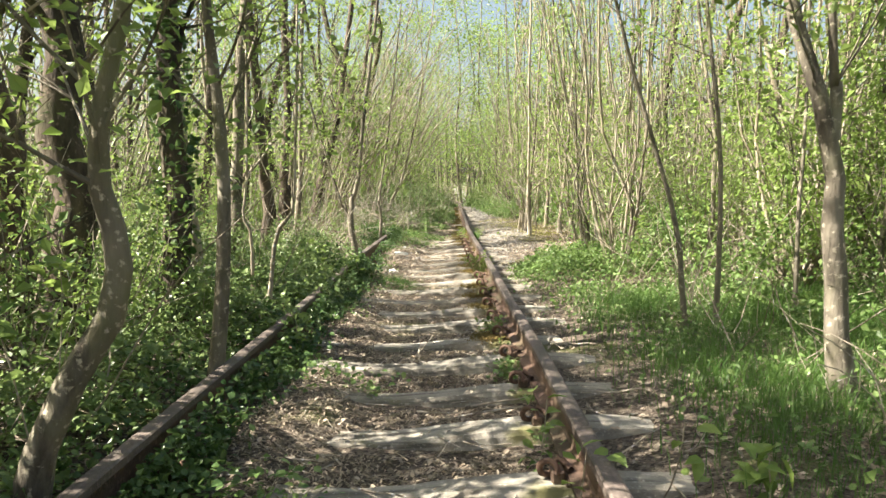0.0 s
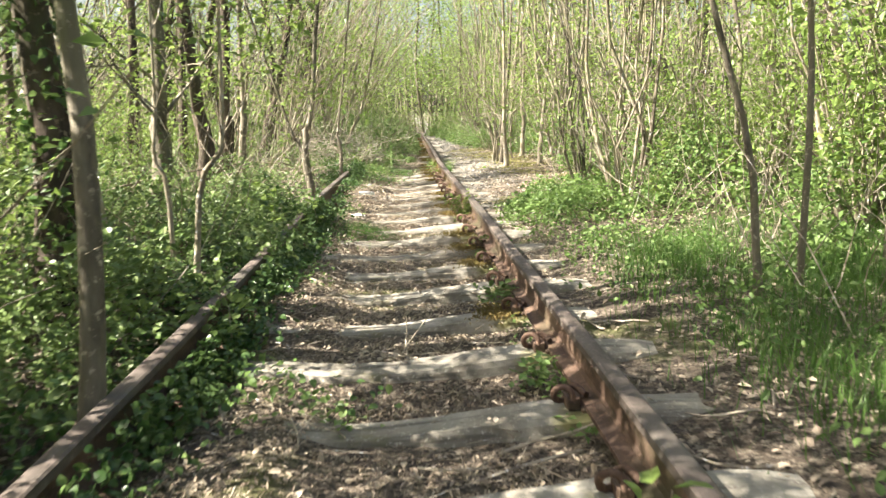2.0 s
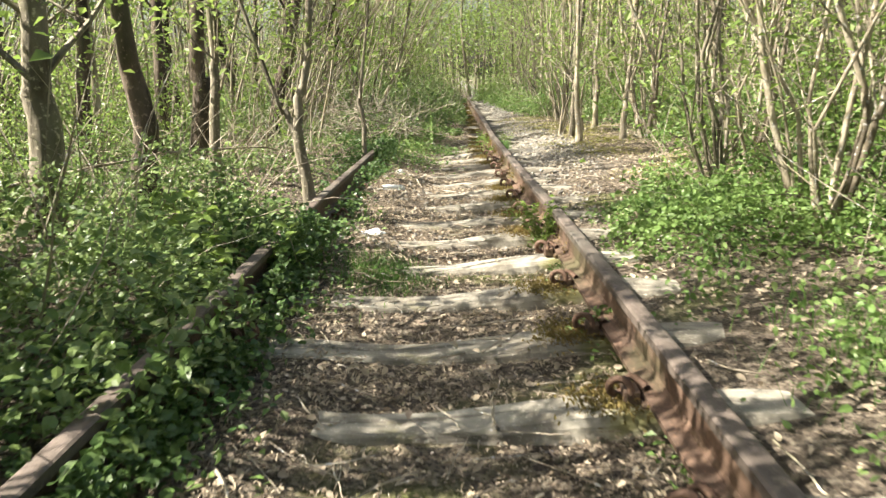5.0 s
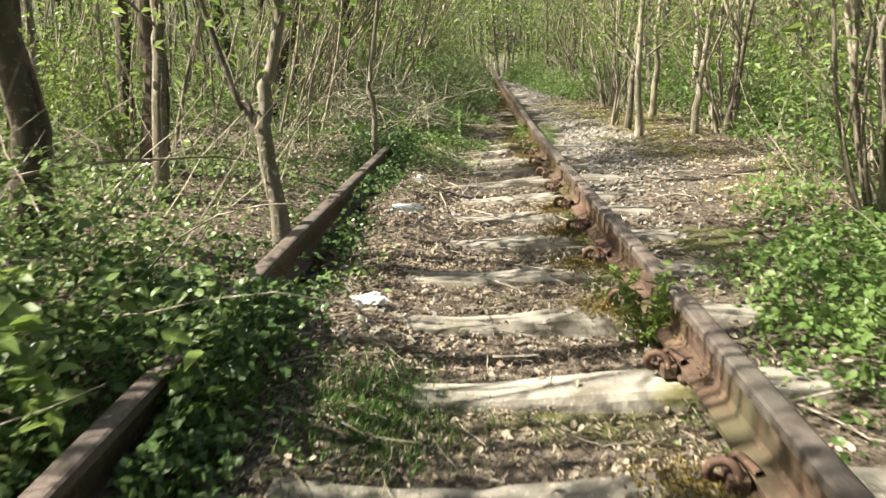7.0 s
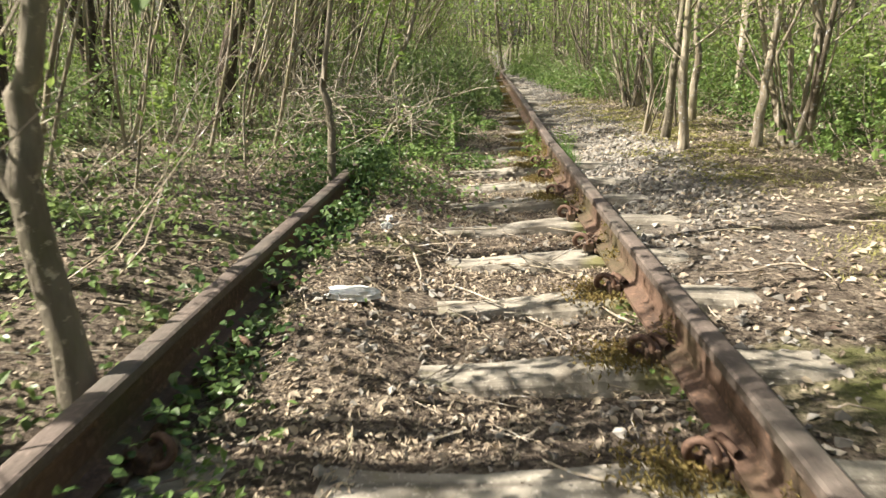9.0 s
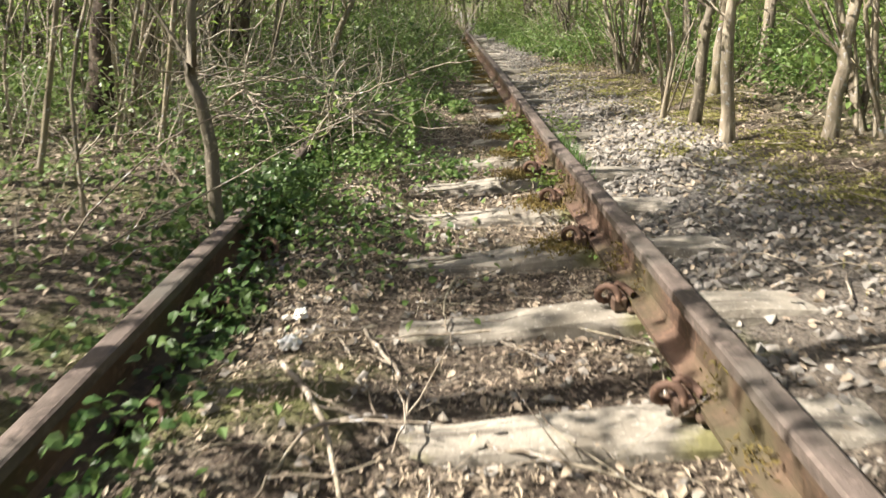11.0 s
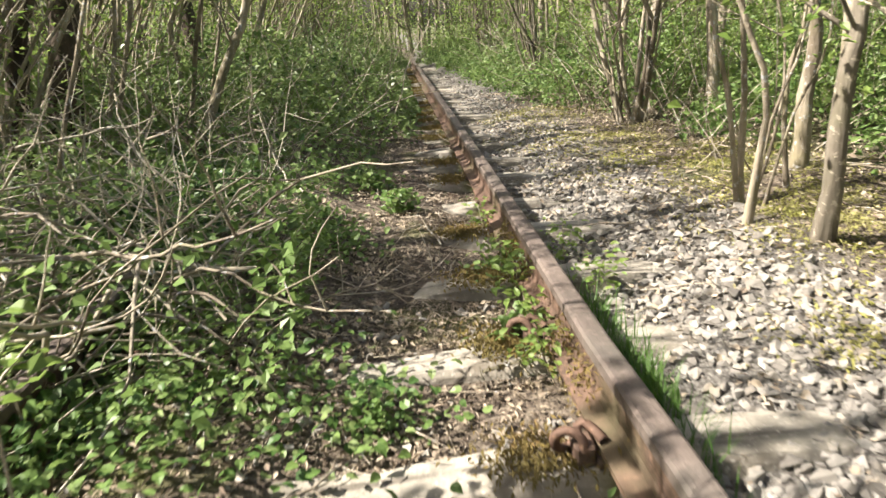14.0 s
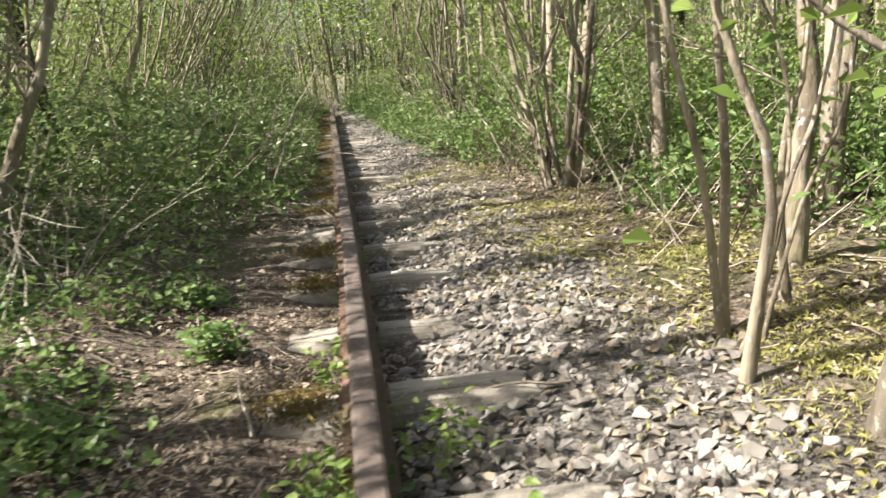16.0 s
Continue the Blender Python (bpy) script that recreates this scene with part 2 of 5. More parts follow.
def fine_leaves(P, size, rng, flat=0.4, width=0.7, spread=0.35):
    """Broad leaf blades with a rounded outline and a sunken midrib."""
    n = len(P)
    size = size * rng.uniform(1 - spread, 1 + spread, n)
    az = rng.uniform(0, 2 * np.pi, n)
    el = rng.normal(-0.2, 0.8, n) * (1 - flat)
    d = np.stack([np.cos(az) * np.cos(el), np.sin(az) * np.cos(el), np.sin(el)], 1)
    up = np.stack([rng.normal(0, 1, n) * (1 - flat), rng.normal(0, 1, n) * (1 - flat), np.ones(n)], 1)
    s = np.cross(d, up)
    s /= np.linalg.norm(s, axis=1)[:, None] + 1e-9
    u = np.cross(s, d)
    L, w = size[:, None], (size * width * 0.5)[:, None]
    at = lambda a, b, c: P + d * L * a + s * w * b + u * L * c
    V = np.stack([at(-0.5, 0, 0), at(-0.3, 0.9, 0.06), at(0.1, 0.8, 0.07), at(0.5, 0, -0.14), at(0.1, -0.8, 0.07), at(-0.3, -0.9, 0.06), at(-0.05, 0, 0)], 1).reshape(-1, 3)
    i = np.arange(n)[:, None] * 7
    F = np.concatenate([i + [[6, k, (k + 1) % 6]] for k in range(6)], 1).reshape(-1, 3)
    return V, F


def blades(P, height, rng, width=0.006, lean=0.5):
    """Grass blades that rise from P."""
    n = len(P)
    h = height * rng.uniform(0.5, 1.3, n)
    az = rng.uniform(0, 2 * np.pi, n)
    out = np.stack([np.cos(az), np.sin(az), np.zeros(n)], 1)
    side = np.stack([-np.sin(az), np.cos(az), np.zeros(n)], 1) * width * 0.5
    b = rng.uniform(0.1, lean, n)[:, None] * h[:, None]
    mid = P + out * b * 0.35 + np.array([0, 0, 1]) * h[:, None] * 0.6
    tip = P + out * b + np.array([0, 0, 1]) * h[:, None]
    V = np.stack([P - side, P + side, mid + side * 0.8, mid - side * 0.8, tip], 1).reshape(-1, 3)
    i = np.arange(n)[:, None] * 5
    F = np.concatenate([i + [[0, 1, 2]], i + [[0, 2, 3]], i + [[3, 2, 4]]], 1).reshape(-1, 3)
    return V, F


# ---- plan ----
# the track runs along y; inner faces of the rail heads, tops, sleeper pitch
RAIL_TOP, SEAT, BED = 0.078, -0.115, -0.165
LEFT_IN, RIGHT_IN = -1.125, 0.42
PITCH, FIRST = 0.673, 2.74


def rail_shift(y):
    """The right rail's slight sway."""
    y = np.asarray(y, float)
    return np.interp(y, [0, 4, 6, 9, 12, 15, 18, 24, 40], [0.035, 0.03, 0.0, -0.02, -0.065, -0.11, -0.085, -0.08, -0.08])


def lump(x, y, f, seed=0.0):
    """Cheap smooth noise for the lie of the land, about -1..1."""
    return (np.sin(x * f * 1.7 + seed) * np.cos(y * f * 1.3 + 1.7 * seed) + 0.6 * np.sin(x * f * 3.1 - y * f * 2.3 + seed * 2.1)
            + 0.4 * np.cos(x * f * 5.3 + y * f * 4.7 - seed)) / 2


def land(x, y):
    """Height of the ground."""
    x, y = np.asarray(x, float), np.asarray(y, float)
    z = np.full(np.broadcast(x, y).shape, BED)
    z = z + np.clip((-1.2 - x) / 0.5, 0, 1) * 0.16 + np.clip((-1.7 - x) / 2, 0, 1) * 0.09
    z = z - 0.03 * np.exp(-((x + 0.15) / 0.5) ** 4) + np.clip((-0.5 + 0.09 * np.sin(y * 3.7) - x) / 0.22, 0, 1) * 0.07 * (0.6 + 0.4 * np.sin(y * 2.3))
    z = z + np.clip((-0.28 - x) / 0.3, 0, 1) * np.clip((x + 1.1) / 0.2, 0, 1) * np.clip((y - 9.6) / 1.0, 0, 1) * 0.045
    z = z + np.clip((x - 0.6) / 0.5, 0, 1) * 0.06 + np.clip((x - 1.4) / 2, 0, 1) * 0.05
    z = z + np.clip((y - 15.2) / 1.2, 0, 1) * np.clip((0.25 - x) / 0.3, 0, 1) * np.clip((x + 1.6) / 0.3, 0, 1) * (0.075 + 0.02 * np.sin(y * 1.9))
    side = np.clip((np.abs(x + 0.35) - 1.2) / 1.5, 0, 1)
    z = z + lump(x, y, 1.9, 0.4) * (0.008 + 0.035 * side) + lump(x, y, 6.0, 2.0) * (0.007 + 0.012 * side)
    far = np.clip((np.abs(x) - 8) / 30, 0, 1)
    return z + far * lump(x, y, 0.09, 1.0) * 0.8


def axis(lo, hi, step, end):
    mid = np.arange(lo, hi, step)
    grow = step * 1.18 ** np.arange(1, 60)
    out = np.cumsum(grow)
    out = out[out < end]
    out = np.append(out, end)
    return np.concatenate([(lo - out)[::-1], mid, hi + out])


def build_ground():
    xs, ys = axis(-3.0, 3.0, 0.08, 600), axis(-0.5, 23, 0.11, 600)
    X, Y = np.meshgrid(xs, ys)
    V = np.stack([X, Y, land(X, Y)], -1).reshape(-1, 3)
    nx = len(xs)
    k, j = np.meshgrid(np.arange(len(ys) - 1), np.arange(nx - 1), indexing="ij")
    F = np.stack([k * nx + j, k * nx + j + 1, (k + 1) * nx + j + 1, (k + 1) * nx + j], -1).reshape(-1, 4)
    return tagged(new("ground", mesh_from("ground", V, F, SOIL, True)), "brown woodland soil with leaf mould and moss", "ground", kind="structure")


GROUND = build_ground()

# ---- the track ----
def sweep(name, prof, xs, ys, zs, mat):
    n = len(prof)
    V = np.stack([xs[:, None] + prof[None, :, 0], np.repeat(ys[:, None], n, 1), zs[:, None] + prof[None, :, 1]], -1).reshape(-1, 3)
    k, j = np.meshgrid(np.arange(len(ys) - 1), np.arange(n), indexing="ij")
    j2 = (j + 1) % n
    F = np.stack([k * n + j, k * n + j2, (k + 1) * n + j2, (k + 1) * n + j], -1).reshape(-1, 4)
    return mesh_from(name, V, F, mat)


def build_rail(name, x_in, side, y0, y1, sway, label):
    """Flat-bottomed rail: head, web and foot, swept along y."""
    head = [(0.0, -0.006), (0.008, -0.001), (0.02, 0.0), (0.046, 0.0), (0.058, -0.001), (0.066, -0.006), (0.066, -0.034), (0.044, -0.044), (0.022, -0.044), (0.0, -0.034)]
    web = [(0.044, -0.042), (0.041, -0.06), (0.041, -0.132), (0.05, -0.15), (0.016, -0.15), (0.025, -0.132), (0.025, -0.06), (0.022, -0.042)]
    foot = [(0.05, -0.148), (0.1, -0.162), (0.1, -0.178), (-0.034, -0.178), (-0.034, -0.162), (0.016, -0.148)]
    ys = np.arange(y0, y1, 0.25)
    xs = x_in + (rail_shift(ys) if sway else 0.012 * np.sin(ys * 0.5))
    zs = RAIL_TOP + 0.006 * np.sin(ys * 0.9 + side)
    root = new(name)
    for piece, prof, mat in (("head", head, RAILHEAD), ("web", web, RUST), ("foot", foot, RUST)):
        part(piece, sweep(piece, np.array(prof) * [side, 1], xs, ys, zs, mat), root, "worn grey-brown running surface" if piece == "head" else "")
    return tagged(root, label, "rail", "rails of the track")


build_rail("rail", LEFT_IN, -1, -2, 16.5, False, "rust-brown steel rail half buried in ivy, on concrete sleepers")
build_rail("rail", RIGHT_IN, 1, -2, 34, True, "rust-brown steel rail on concrete sleepers beside stones")


def sleeper_mesh(seed):
    """Concrete sleeper: canted seats under the rails, dished and narrowed middle, worn edges."""
    rng = np.random.default_rng(seed)
    us = np.linspace(-1.3, 1.3, 27)
    V = []
    for u in us:
        a = abs(u)
        top = -0.055 * math.exp(-(u / 0.45) ** 2) - 0.02 * max(0, a - 0.95) / 0.35
        w = 0.105 - 0.012 * math.exp(-(u / 0.4) ** 2)
        if a > 1.27:
            w, top = w * 0.9, top - 0.012
        j = lambda s: rng.normal(0, s)
        V += [(u, -w - 0.035, -0.2), (u, -w + j(.003), top - 0.02 + j(.002)), (u, -w + 0.018 + j(.004), top + j(.002)),
              (u, w - 0.018 + j(.004), top + j(.002)), (u, w + j(.003), top - 0.02 + j(.002)), (u, w + 0.035, -0.2)]
    n = 6
    k, j = np.meshgrid(np.arange(len(us) - 1), np.arange(n), indexing="ij")
    j2 = (j + 1) % n
    F = np.stack([k * n + j2, k * n + j, (k + 1) * n + j, (k + 1) * n + j2], -1).reshape(-1, 4)
    me = mesh_from("sleeper", V, F, CONCRETE)
    bm = bmesh.new()
    bm.from_mesh(me)
    bmesh.ops.contextual_create(bm, geom=[e for e in bm.edges if e.is_boundary])
    bmesh.ops.recalc_face_normals(bm, faces=bm.faces)
    bm.to_mesh(me)
    bm.free()
    return me


COILRUST = rust_material("orange_rust", (0.08, 0.048, 0.036), (0.17, 0.105, 0.075), (0.27, 0.165, 0.11), (0.12, 0.1, 0.06))


def coil_mesh():
    """Spring steel bar: a coil that stands beside the rail and a toe that bears on the rail's foot."""
    a = np.linspace(-0.5, 5.6, 22)
    coil = np.stack([-0.07 + 0.031 * np.cos(a), -0.03 + 0.011 * a, 0.036 + 0.032 * np.sin(a)], 1)
    toe = smooth_path([coil[-1], (-0.03, 0.045, 0.055), (0.0, 0.03, 0.04), (0.012, -0.02, 0.036)], 9)
    return mesh_from("coil", *tube(np.concatenate([coil, toe[1:]]), np.full(30, 0.0125), 6), COILRUST, True)


def shoulder_mesh():
    bm = bmesh.new()
    bmesh.ops.create_cube(bm, size=1)
    bmesh.ops.bevel(bm, geom=bm.edges[:], offset=0.12, segments=1, affect="EDGES")
    bmesh.ops.scale(bm, vec=(0.05, 0.085, 0.05), verts=bm.verts[:])
    bmesh.ops.translate(bm, vec=(-0.035, 0, 0.012), verts=bm.verts[:])
    me = bpy.data.meshes.new("rail_clip")
    bm.to_mesh(me)
    bm.free()
    me.materials.append(RUST)
    return me


def pad_mesh():
    """Base plate under the rail, with moss grown over its edge."""
    bm = bmesh.new()
    bmesh.ops.create_cube(bm, size=1)
    bmesh.ops.scale(bm, vec=(0.16, 0.14, 0.02), verts=bm.verts[:])
    bmesh.ops.bevel(bm, geom=bm.edges[:], offset=0.006, segments=1, affect="EDGES")
    me = bpy.data.meshes.new("base_plate")
    bm.to_mesh(me)
    bm.free()
    me.materials.append(RUST)
    return me


def moss_mesh(seed):
    rng = np.random.default_rng(seed)
    P = rng.normal(0, 1, (900, 3)) * [0.075, 0.065, 0.009] + [0, 0, 0.008]
    V, F = leaves(P, 0.02, rng, 0.2, 0.4)
    return mesh_from("moss", V, F, MOSSLEAF)


MOSSLEAF = leaf_material("moss_sprig", [(0.2, 0.15, 0.045), (0.29, 0.21, 0.08), (0.15, 0.125, 0.045), (0.27, 0.165, 0.075)], 0.2, 0.9, 1.1)
SLEEPERS, CLIP, COIL, PAD, MOSSES = [sleeper_mesh(s) for s in range(5)], shoulder_mesh(), coil_mesh(), pad_mesh(), [moss_mesh(s) for s in range(3)]
for k in range(-5, 46):
    y = FIRST + PITCH * k - 0.12 * math.sin(math.pi * max(0, min(k, 24)) / 24)
    s = new("sleeper", SLEEPERS[k % 5])
    shift = float(rail_shift(y))
    s.matrix_world = pose(-0.355 + RNG.normal(0, 0.02), y, SEAT + RNG.normal(0, 0.004), RNG.normal(0, 1.5), RNG.normal(0, 0.5), RNG.normal(0, 0.8))
    tagged(s, "weathered grey concrete sleeper with mossy ends in leaf litter", "railway sleeper", "sleepers under the track")
    for x, turn in (((RIGHT_IN + shift - 0.034, 0), (LEFT_IN + 0.034, 180)) if k < 20 else ()):
        c = part("rail_clip", CLIP, s, "rusty coiled spring clip")
        part("coil", COIL, c)
        c.matrix_world = pose(x, y + RNG.normal(0, 0.01), SEAT + 0.012, 0, 0, turn)
    for x in (RIGHT_IN + shift + 0.033, LEFT_IN - 0.033):
        p = part("base_plate", PAD, s)
        p.matrix_world = pose(x, y, SEAT + 0.006)
    if k > 3 and RNG.random() < 0.75:
        g = part("moss", MOSSES[k % 3], s, "yellow-green moss tuft", "stuff")
        g.matrix_world = pose(RIGHT_IN + shift - 0.12 - 0.05 * RNG.random(), y, SEAT + 0.0, 0, 0, RNG.random() * 360)

def rail_moss():
    """Moss and needles caught along the inner foot of the rail."""
    rng = np.random.default_rng(17)
    y = rng.uniform(8.5, 16.8, 16000)
    y = y[rng.random(16000) < np.clip(lump(y * 0.7, y, 2.3, 1.0) * 1.6 + 0.1, 0, 1)]
    n = len(y)
    up = rng.random(n) ** 1.5
    x = RIGHT_IN + rail_shift(y) + 0.012 - 0.07 * (1 - up) * rng.random(n)
    z = SEAT + 0.02 + 0.13 * up * rng.random(n)
    ob = new("moss_strip", mesh_from("moss_strip", *leaves(np.stack([x, y, z], 1), 0.02, rng, 0.2, 0.35), MOSSLEAF))
    return tagged(ob, "yellow-brown moss along the foot of the rail", "moss", kind="stuff")


rail_moss()

# ---- trees ----
def limb_path(start, way, length, rng, bend=0.25, n=6, rise=0.15):
    P = [np.array(start, float)]
    d = np.array(way, float)
    d /= np.linalg.norm(d)
    for _ in range(n - 1):
        d = d + rng.normal(0, bend, 3) * 0.45 + [0, 0, rise * 0.3]
        d /= np.linalg.norm(d)
        P.append(P[-1] + d * length / (n - 1))
    return np.array(P)


def grow(ctrl, r0, rng, limbs=9, count=700, leaf=0.06, low=0.3, reach=1.5, top_r=0.25, sides=7, spread=0.16, subs=3, steps=13):
    """Wood and leaves of one stem through the control points: tapered trunk, limbs with side twigs, leaves along them."""
    main = smooth_path(ctrl, steps)
    main[1:] += rng.normal(0, r0 * 0.18, main[1:].shape)
    n = len(main)
    rad = r0 * np.linspace(1, top_r, n)
    rad[0] *= 1.3
    wood, tips = [[tube(main, rad, sides)]], []
    for _ in range(limbs):
        u = rng.uniform(low, 0.97)
        at = main[int(u * (n - 1))]
        az = rng.uniform(0, 2 * np.pi)
        L = reach * rng.uniform(0.5, 1.1) * (1.15 - 0.6 * u)
        lp = limb_path(at, (math.cos(az), math.sin(az), rng.uniform(0.5, 1.6)), L, rng)
        r = max(0.006, r0 * 0.38 * (1.1 - u))
        wood.append([tube(lp, r * np.linspace(1, 0.2, len(lp)), 3)])
        tips.append(lp[2:])
        for _ in range(subs):
            b = lp[rng.integers(2, len(lp) - 1)]
            az2 = az + rng.normal(0, 0.9)
            tw = limb_path(b, (math.cos(az2), math.sin(az2), rng.uniform(-0.1, 0.9)), L * rng.uniform(0.3, 0.55), rng, n=5)
            wood[-1].append(tube(tw, r * 0.5 * np.linspace(1, 0.25, 5), 3))
            tips.append(tw[1:])
    tips.append(main[int(n * 0.7):])
    T = np.concatenate(tips)
    P = T[rng.integers(0, len(T), count)]
    P = P + rng.normal(0, 1, (count, 3)) * [spread, spread, spread * 0.8]
    return [join(w) for w in wood], leaves(P, leaf, rng, 0.45, 0.6)


def plant_tree(name, stems, bark, leaf_mat, label, category="tree", group="", at=(0, 0, 0), crown="crown", limbs=False):
    """A tree thing: an empty at its foot with a trunk and a crown; stems: (wood, leaves) pairs in its own space."""
    root = new(name)
    root.matrix_world = pose(*at)
    for w, _ in stems:
        if limbs:
            trunk = part("trunk", mesh_from("trunk", *w[0], bark, True), root)
            for piece in w[1:]:
                part("limb", mesh_from("limb", *piece, bark, True), trunk)
        else:
            part("trunk", mesh_from("trunk", *join(w), bark, True), root)
    part(crown, mesh_from(crown, *join([l for _, l in stems]), leaf_mat), root, "fresh spring-green leaves")
    return tagged(root, label, category, group)


def known_tree(name, ctrl, r0, bark, label, top=7.5, to=(0.0, 0.0), limbs=9, count=520, leaf=0.065, low=0.42, forks=(), reach=1.5):
    """A tree whose stem is seen well: through ctrl, then on up to the height top, drifting by to."""
    rng = np.random.default_rng(int(abs(ctrl[0][0] * 131 + ctrl[0][1] * 717)))
    foot = np.array(ctrl[0], float)
    foot[2] = float(land(foot[0], foot[1])) - 0.05
    line = [np.array(c, float) - foot for c in ctrl]
    line[0] = np.zeros(3)
    last, way = line[-1], line[-1] - line[-2]
    way = way / np.linalg.norm(way)
    rest = top - foot[2] - last[2]
    line += [last + [way[0] * rest * 0.2 + to[0] * 0.3, way[1] * rest * 0.2 + to[1] * 0.3, rest * 0.45], last + [way[0] * rest * 0.3 + to[0], way[1] * rest * 0.3 + to[1], rest]]
    stems = [grow(line, r0, rng, limbs, count, leaf, low, reach)]
    for f in forks:
        fl = [np.array(c, float) - foot for c in f]
        d = fl[-1] - fl[-2]
        fl.append(fl[-1] + d / np.linalg.norm(d) * rest * 0.6 + [0, 0, rest * 0.2])
        stems.append(grow(fl, r0 * 0.6, rng, 6, count // 3, leaf, 0.4, reach))
    return plant_tree(name, stems, bark, SPRING, label, at=tuple(foot), limbs=True)


def ivy_clad(tree, line, r, top, seed):
    """Ivy that climbs round a trunk."""
    rng = np.random.default_rng(seed)
    n = 900
    z = rng.random(n) ** 0.8 * top
    a = rng.uniform(0, 2 * np.pi, n)
    d = r + rng.uniform(0.0, 0.09, n)
    C = np.array(line, float) - np.array(tree.matrix_world.translation)
    P = np.stack([np.interp(z, C[:, 2], C[:, 0]) + np.cos(a) * d, np.interp(z, C[:, 2], C[:, 1]) + np.sin(a) * d, z], 1)
    part("climbing_ivy", mesh_from("climbing_ivy", *fine_leaves(P, 0.055, rng, 0.2, 0.85), IVY), tree, "dark green climbing ivy")


E9 = 0.9
def sc(*pts):
    return [tuple(c * E9 for c in p) for p in pts]


GB = "slender grey-brown tree with thin spring foliage beside the track"
known_tree("tree", sc((-1.56, 2.65, 0), (-1.39, 2.6, 0.3), (-1.19, 2.6, 0.65), (-1.13, 2.6, 0.89), (-1.19, 2.6, 1.1), (-1.19, 2.6, 1.35), (-1.09, 2.6, 1.72)), 0.056, BARK,
           "crooked smooth-barked tree with a kinked trunk beside the rail", 6, (0.3, 0.6), low=0.5)
known_tree("tree", sc((-1.38, 4.3, 0.08), (-1.31, 4.3, 0.48), (-1.28, 4.3, 1.35), (-1.33, 4.3, 2.12)), 0.046, BARK, GB, 6.5, (-0.2, 0.4), low=0.4)
clad = known_tree("tree", sc((-2.2, 6.0, 0.1), (-2.15, 6.0, 1.0), (-2.16, 6.0, 2.4)), 0.12, SHADEBARK, "thick dark ivy-clad tree among hazel stems", 9, (-0.4, 0), low=0.4)
ivy_clad(clad, sc((-2.2, 6.0, -0.1), (-2.15, 6.0, 1.0), (-2.16, 6.0, 2.4), (-2.2, 6.0, 4)), 0.085, 3.0, 1)
known_tree("tree", sc((-3.1, 5.4, 0.1), (-3.2, 5.4, 1.0), (-3.4, 5.4, 2.6)), 0.2, SHADEBARK, "thick dark leaning tree trunk in shade", 9, (-0.8, 0), low=0.4)
known_tree("tree", sc((-2.7, 5.2, 0.1), (-2.62, 5.2, 1.0), (-2.65, 5.2, 2.6)), 0.17, SHADEBARK, "thick dark upright tree trunk in shade", 9, (0.2, 0), low=0.4)
known_tree("tree", sc((2.12, 4.06, -0.03), (2.05, 4.06, 0.69), (1.99, 4.06, 1.29), (1.78, 4.06, 2.02)), 0.062, BARK, "forked grey-brown tree in grass beside the track", 7, (-0.4, 0.5),
           low=0.3, count=1200, forks=[sc((2.0, 4.06, 1.3), (2.03, 4.06, 1.6), (1.97, 4.06, 2.1))])
known_tree("tree", sc((1.83, 5.9, -0.06), (1.74, 5.9, 0.74), (1.53, 5.9, 1.48), (1.27, 5.9, 2.45)), 0.022, BARK, "thin dark sapling leaning over the grass", 5, (-0.3, 0.3), limbs=7, count=350)
known_tree("tree", sc((2.05, 5.9, -0.1), (2.08, 5.9, 1.17), (1.95, 5.9, 2.44)), 0.02, BARK, "thin upright sapling standing in grass", 5, (0, 0.3), limbs=7, count=350)
known_tree("tree", sc((2.9, 6.4, -0.1), (2.91, 6.4, 0.93), (2.95, 6.4, 1.8)), 0.02, BARK, "thin upright sapling standing in grass", 4.5, (0, 0.3), limbs=7, count=500, low=0.2)
known_tree("tree", sc((-1.42, 11.3, 0.07), (-1.48, 11.3, 0.56), (-1.46, 11.3, 0.85), (-1.35, 11.3, 1.29)), 0.05, BARK, "mossy forked tree standing against the rail", 7, (0.2, 0.3),
           low=0.5, forks=[sc((-1.48, 11.3, 0.56), (-1.57, 11.3, 0.79), (-1.76, 11.3, 1.3))])
known_tree("tree", sc((-1.39, 14.95, 0.17), (-1.37, 14.95, 0.5), (-1.41, 14.95, 0.75), (-1.34, 14.95, 1.03)), 0.032, BARK, "slim mossy tree rising from ivy by the rail", 6, (0.2, 0.3), low=0.45)
known_tree("tree", sc((-2.85, 9.7, 0.26), (-2.75, 9.7, 0.86), (-2.67, 9.7, 1.46)), 0.11, BARK, "stout grey tree trunk among brambles", 8.5, (0.2, 0), low=0.4)
known_tree("tree", sc((-1.58, 6.45, 0.23), (-1.49, 6.45, 0.65), (-1.35, 6.45, 0.85), (-1.31, 6.45, 1.18)), 0.02, PALEBARK, "thin kinked sapling in ivy by the rail", 4, (-0.1, 0.3), limbs=7, count=350)
known_tree("tree", sc((-1.72, 6.5, 0.22), (-1.71, 6.5, 0.63), (-1.77, 6.5, 0.86), (-1.73, 6.5, 1.2)), 0.016, PALEBARK, "thin pale sapling in ivy by the rail", 4, (-0.2, 0.3), limbs=6, count=300)
known_tree("tree", sc((-2.5, 12.2, 0.1), (-2.4, 12.2, 1.05), (-2.38, 12.2, 1.6)), 0.05, BARK, GB, 7.5, (0.3, 0), low=0.4)
known_tree("tree", sc((-2.95, 13.2, 0.11), (-2.87, 13.2, 0.98), (-2.83, 13.2, 1.48)), 0.11, SHADEBARK, "thick dark tree trunk in shade behind the rail", 8.5, (0, 0), low=0.4)
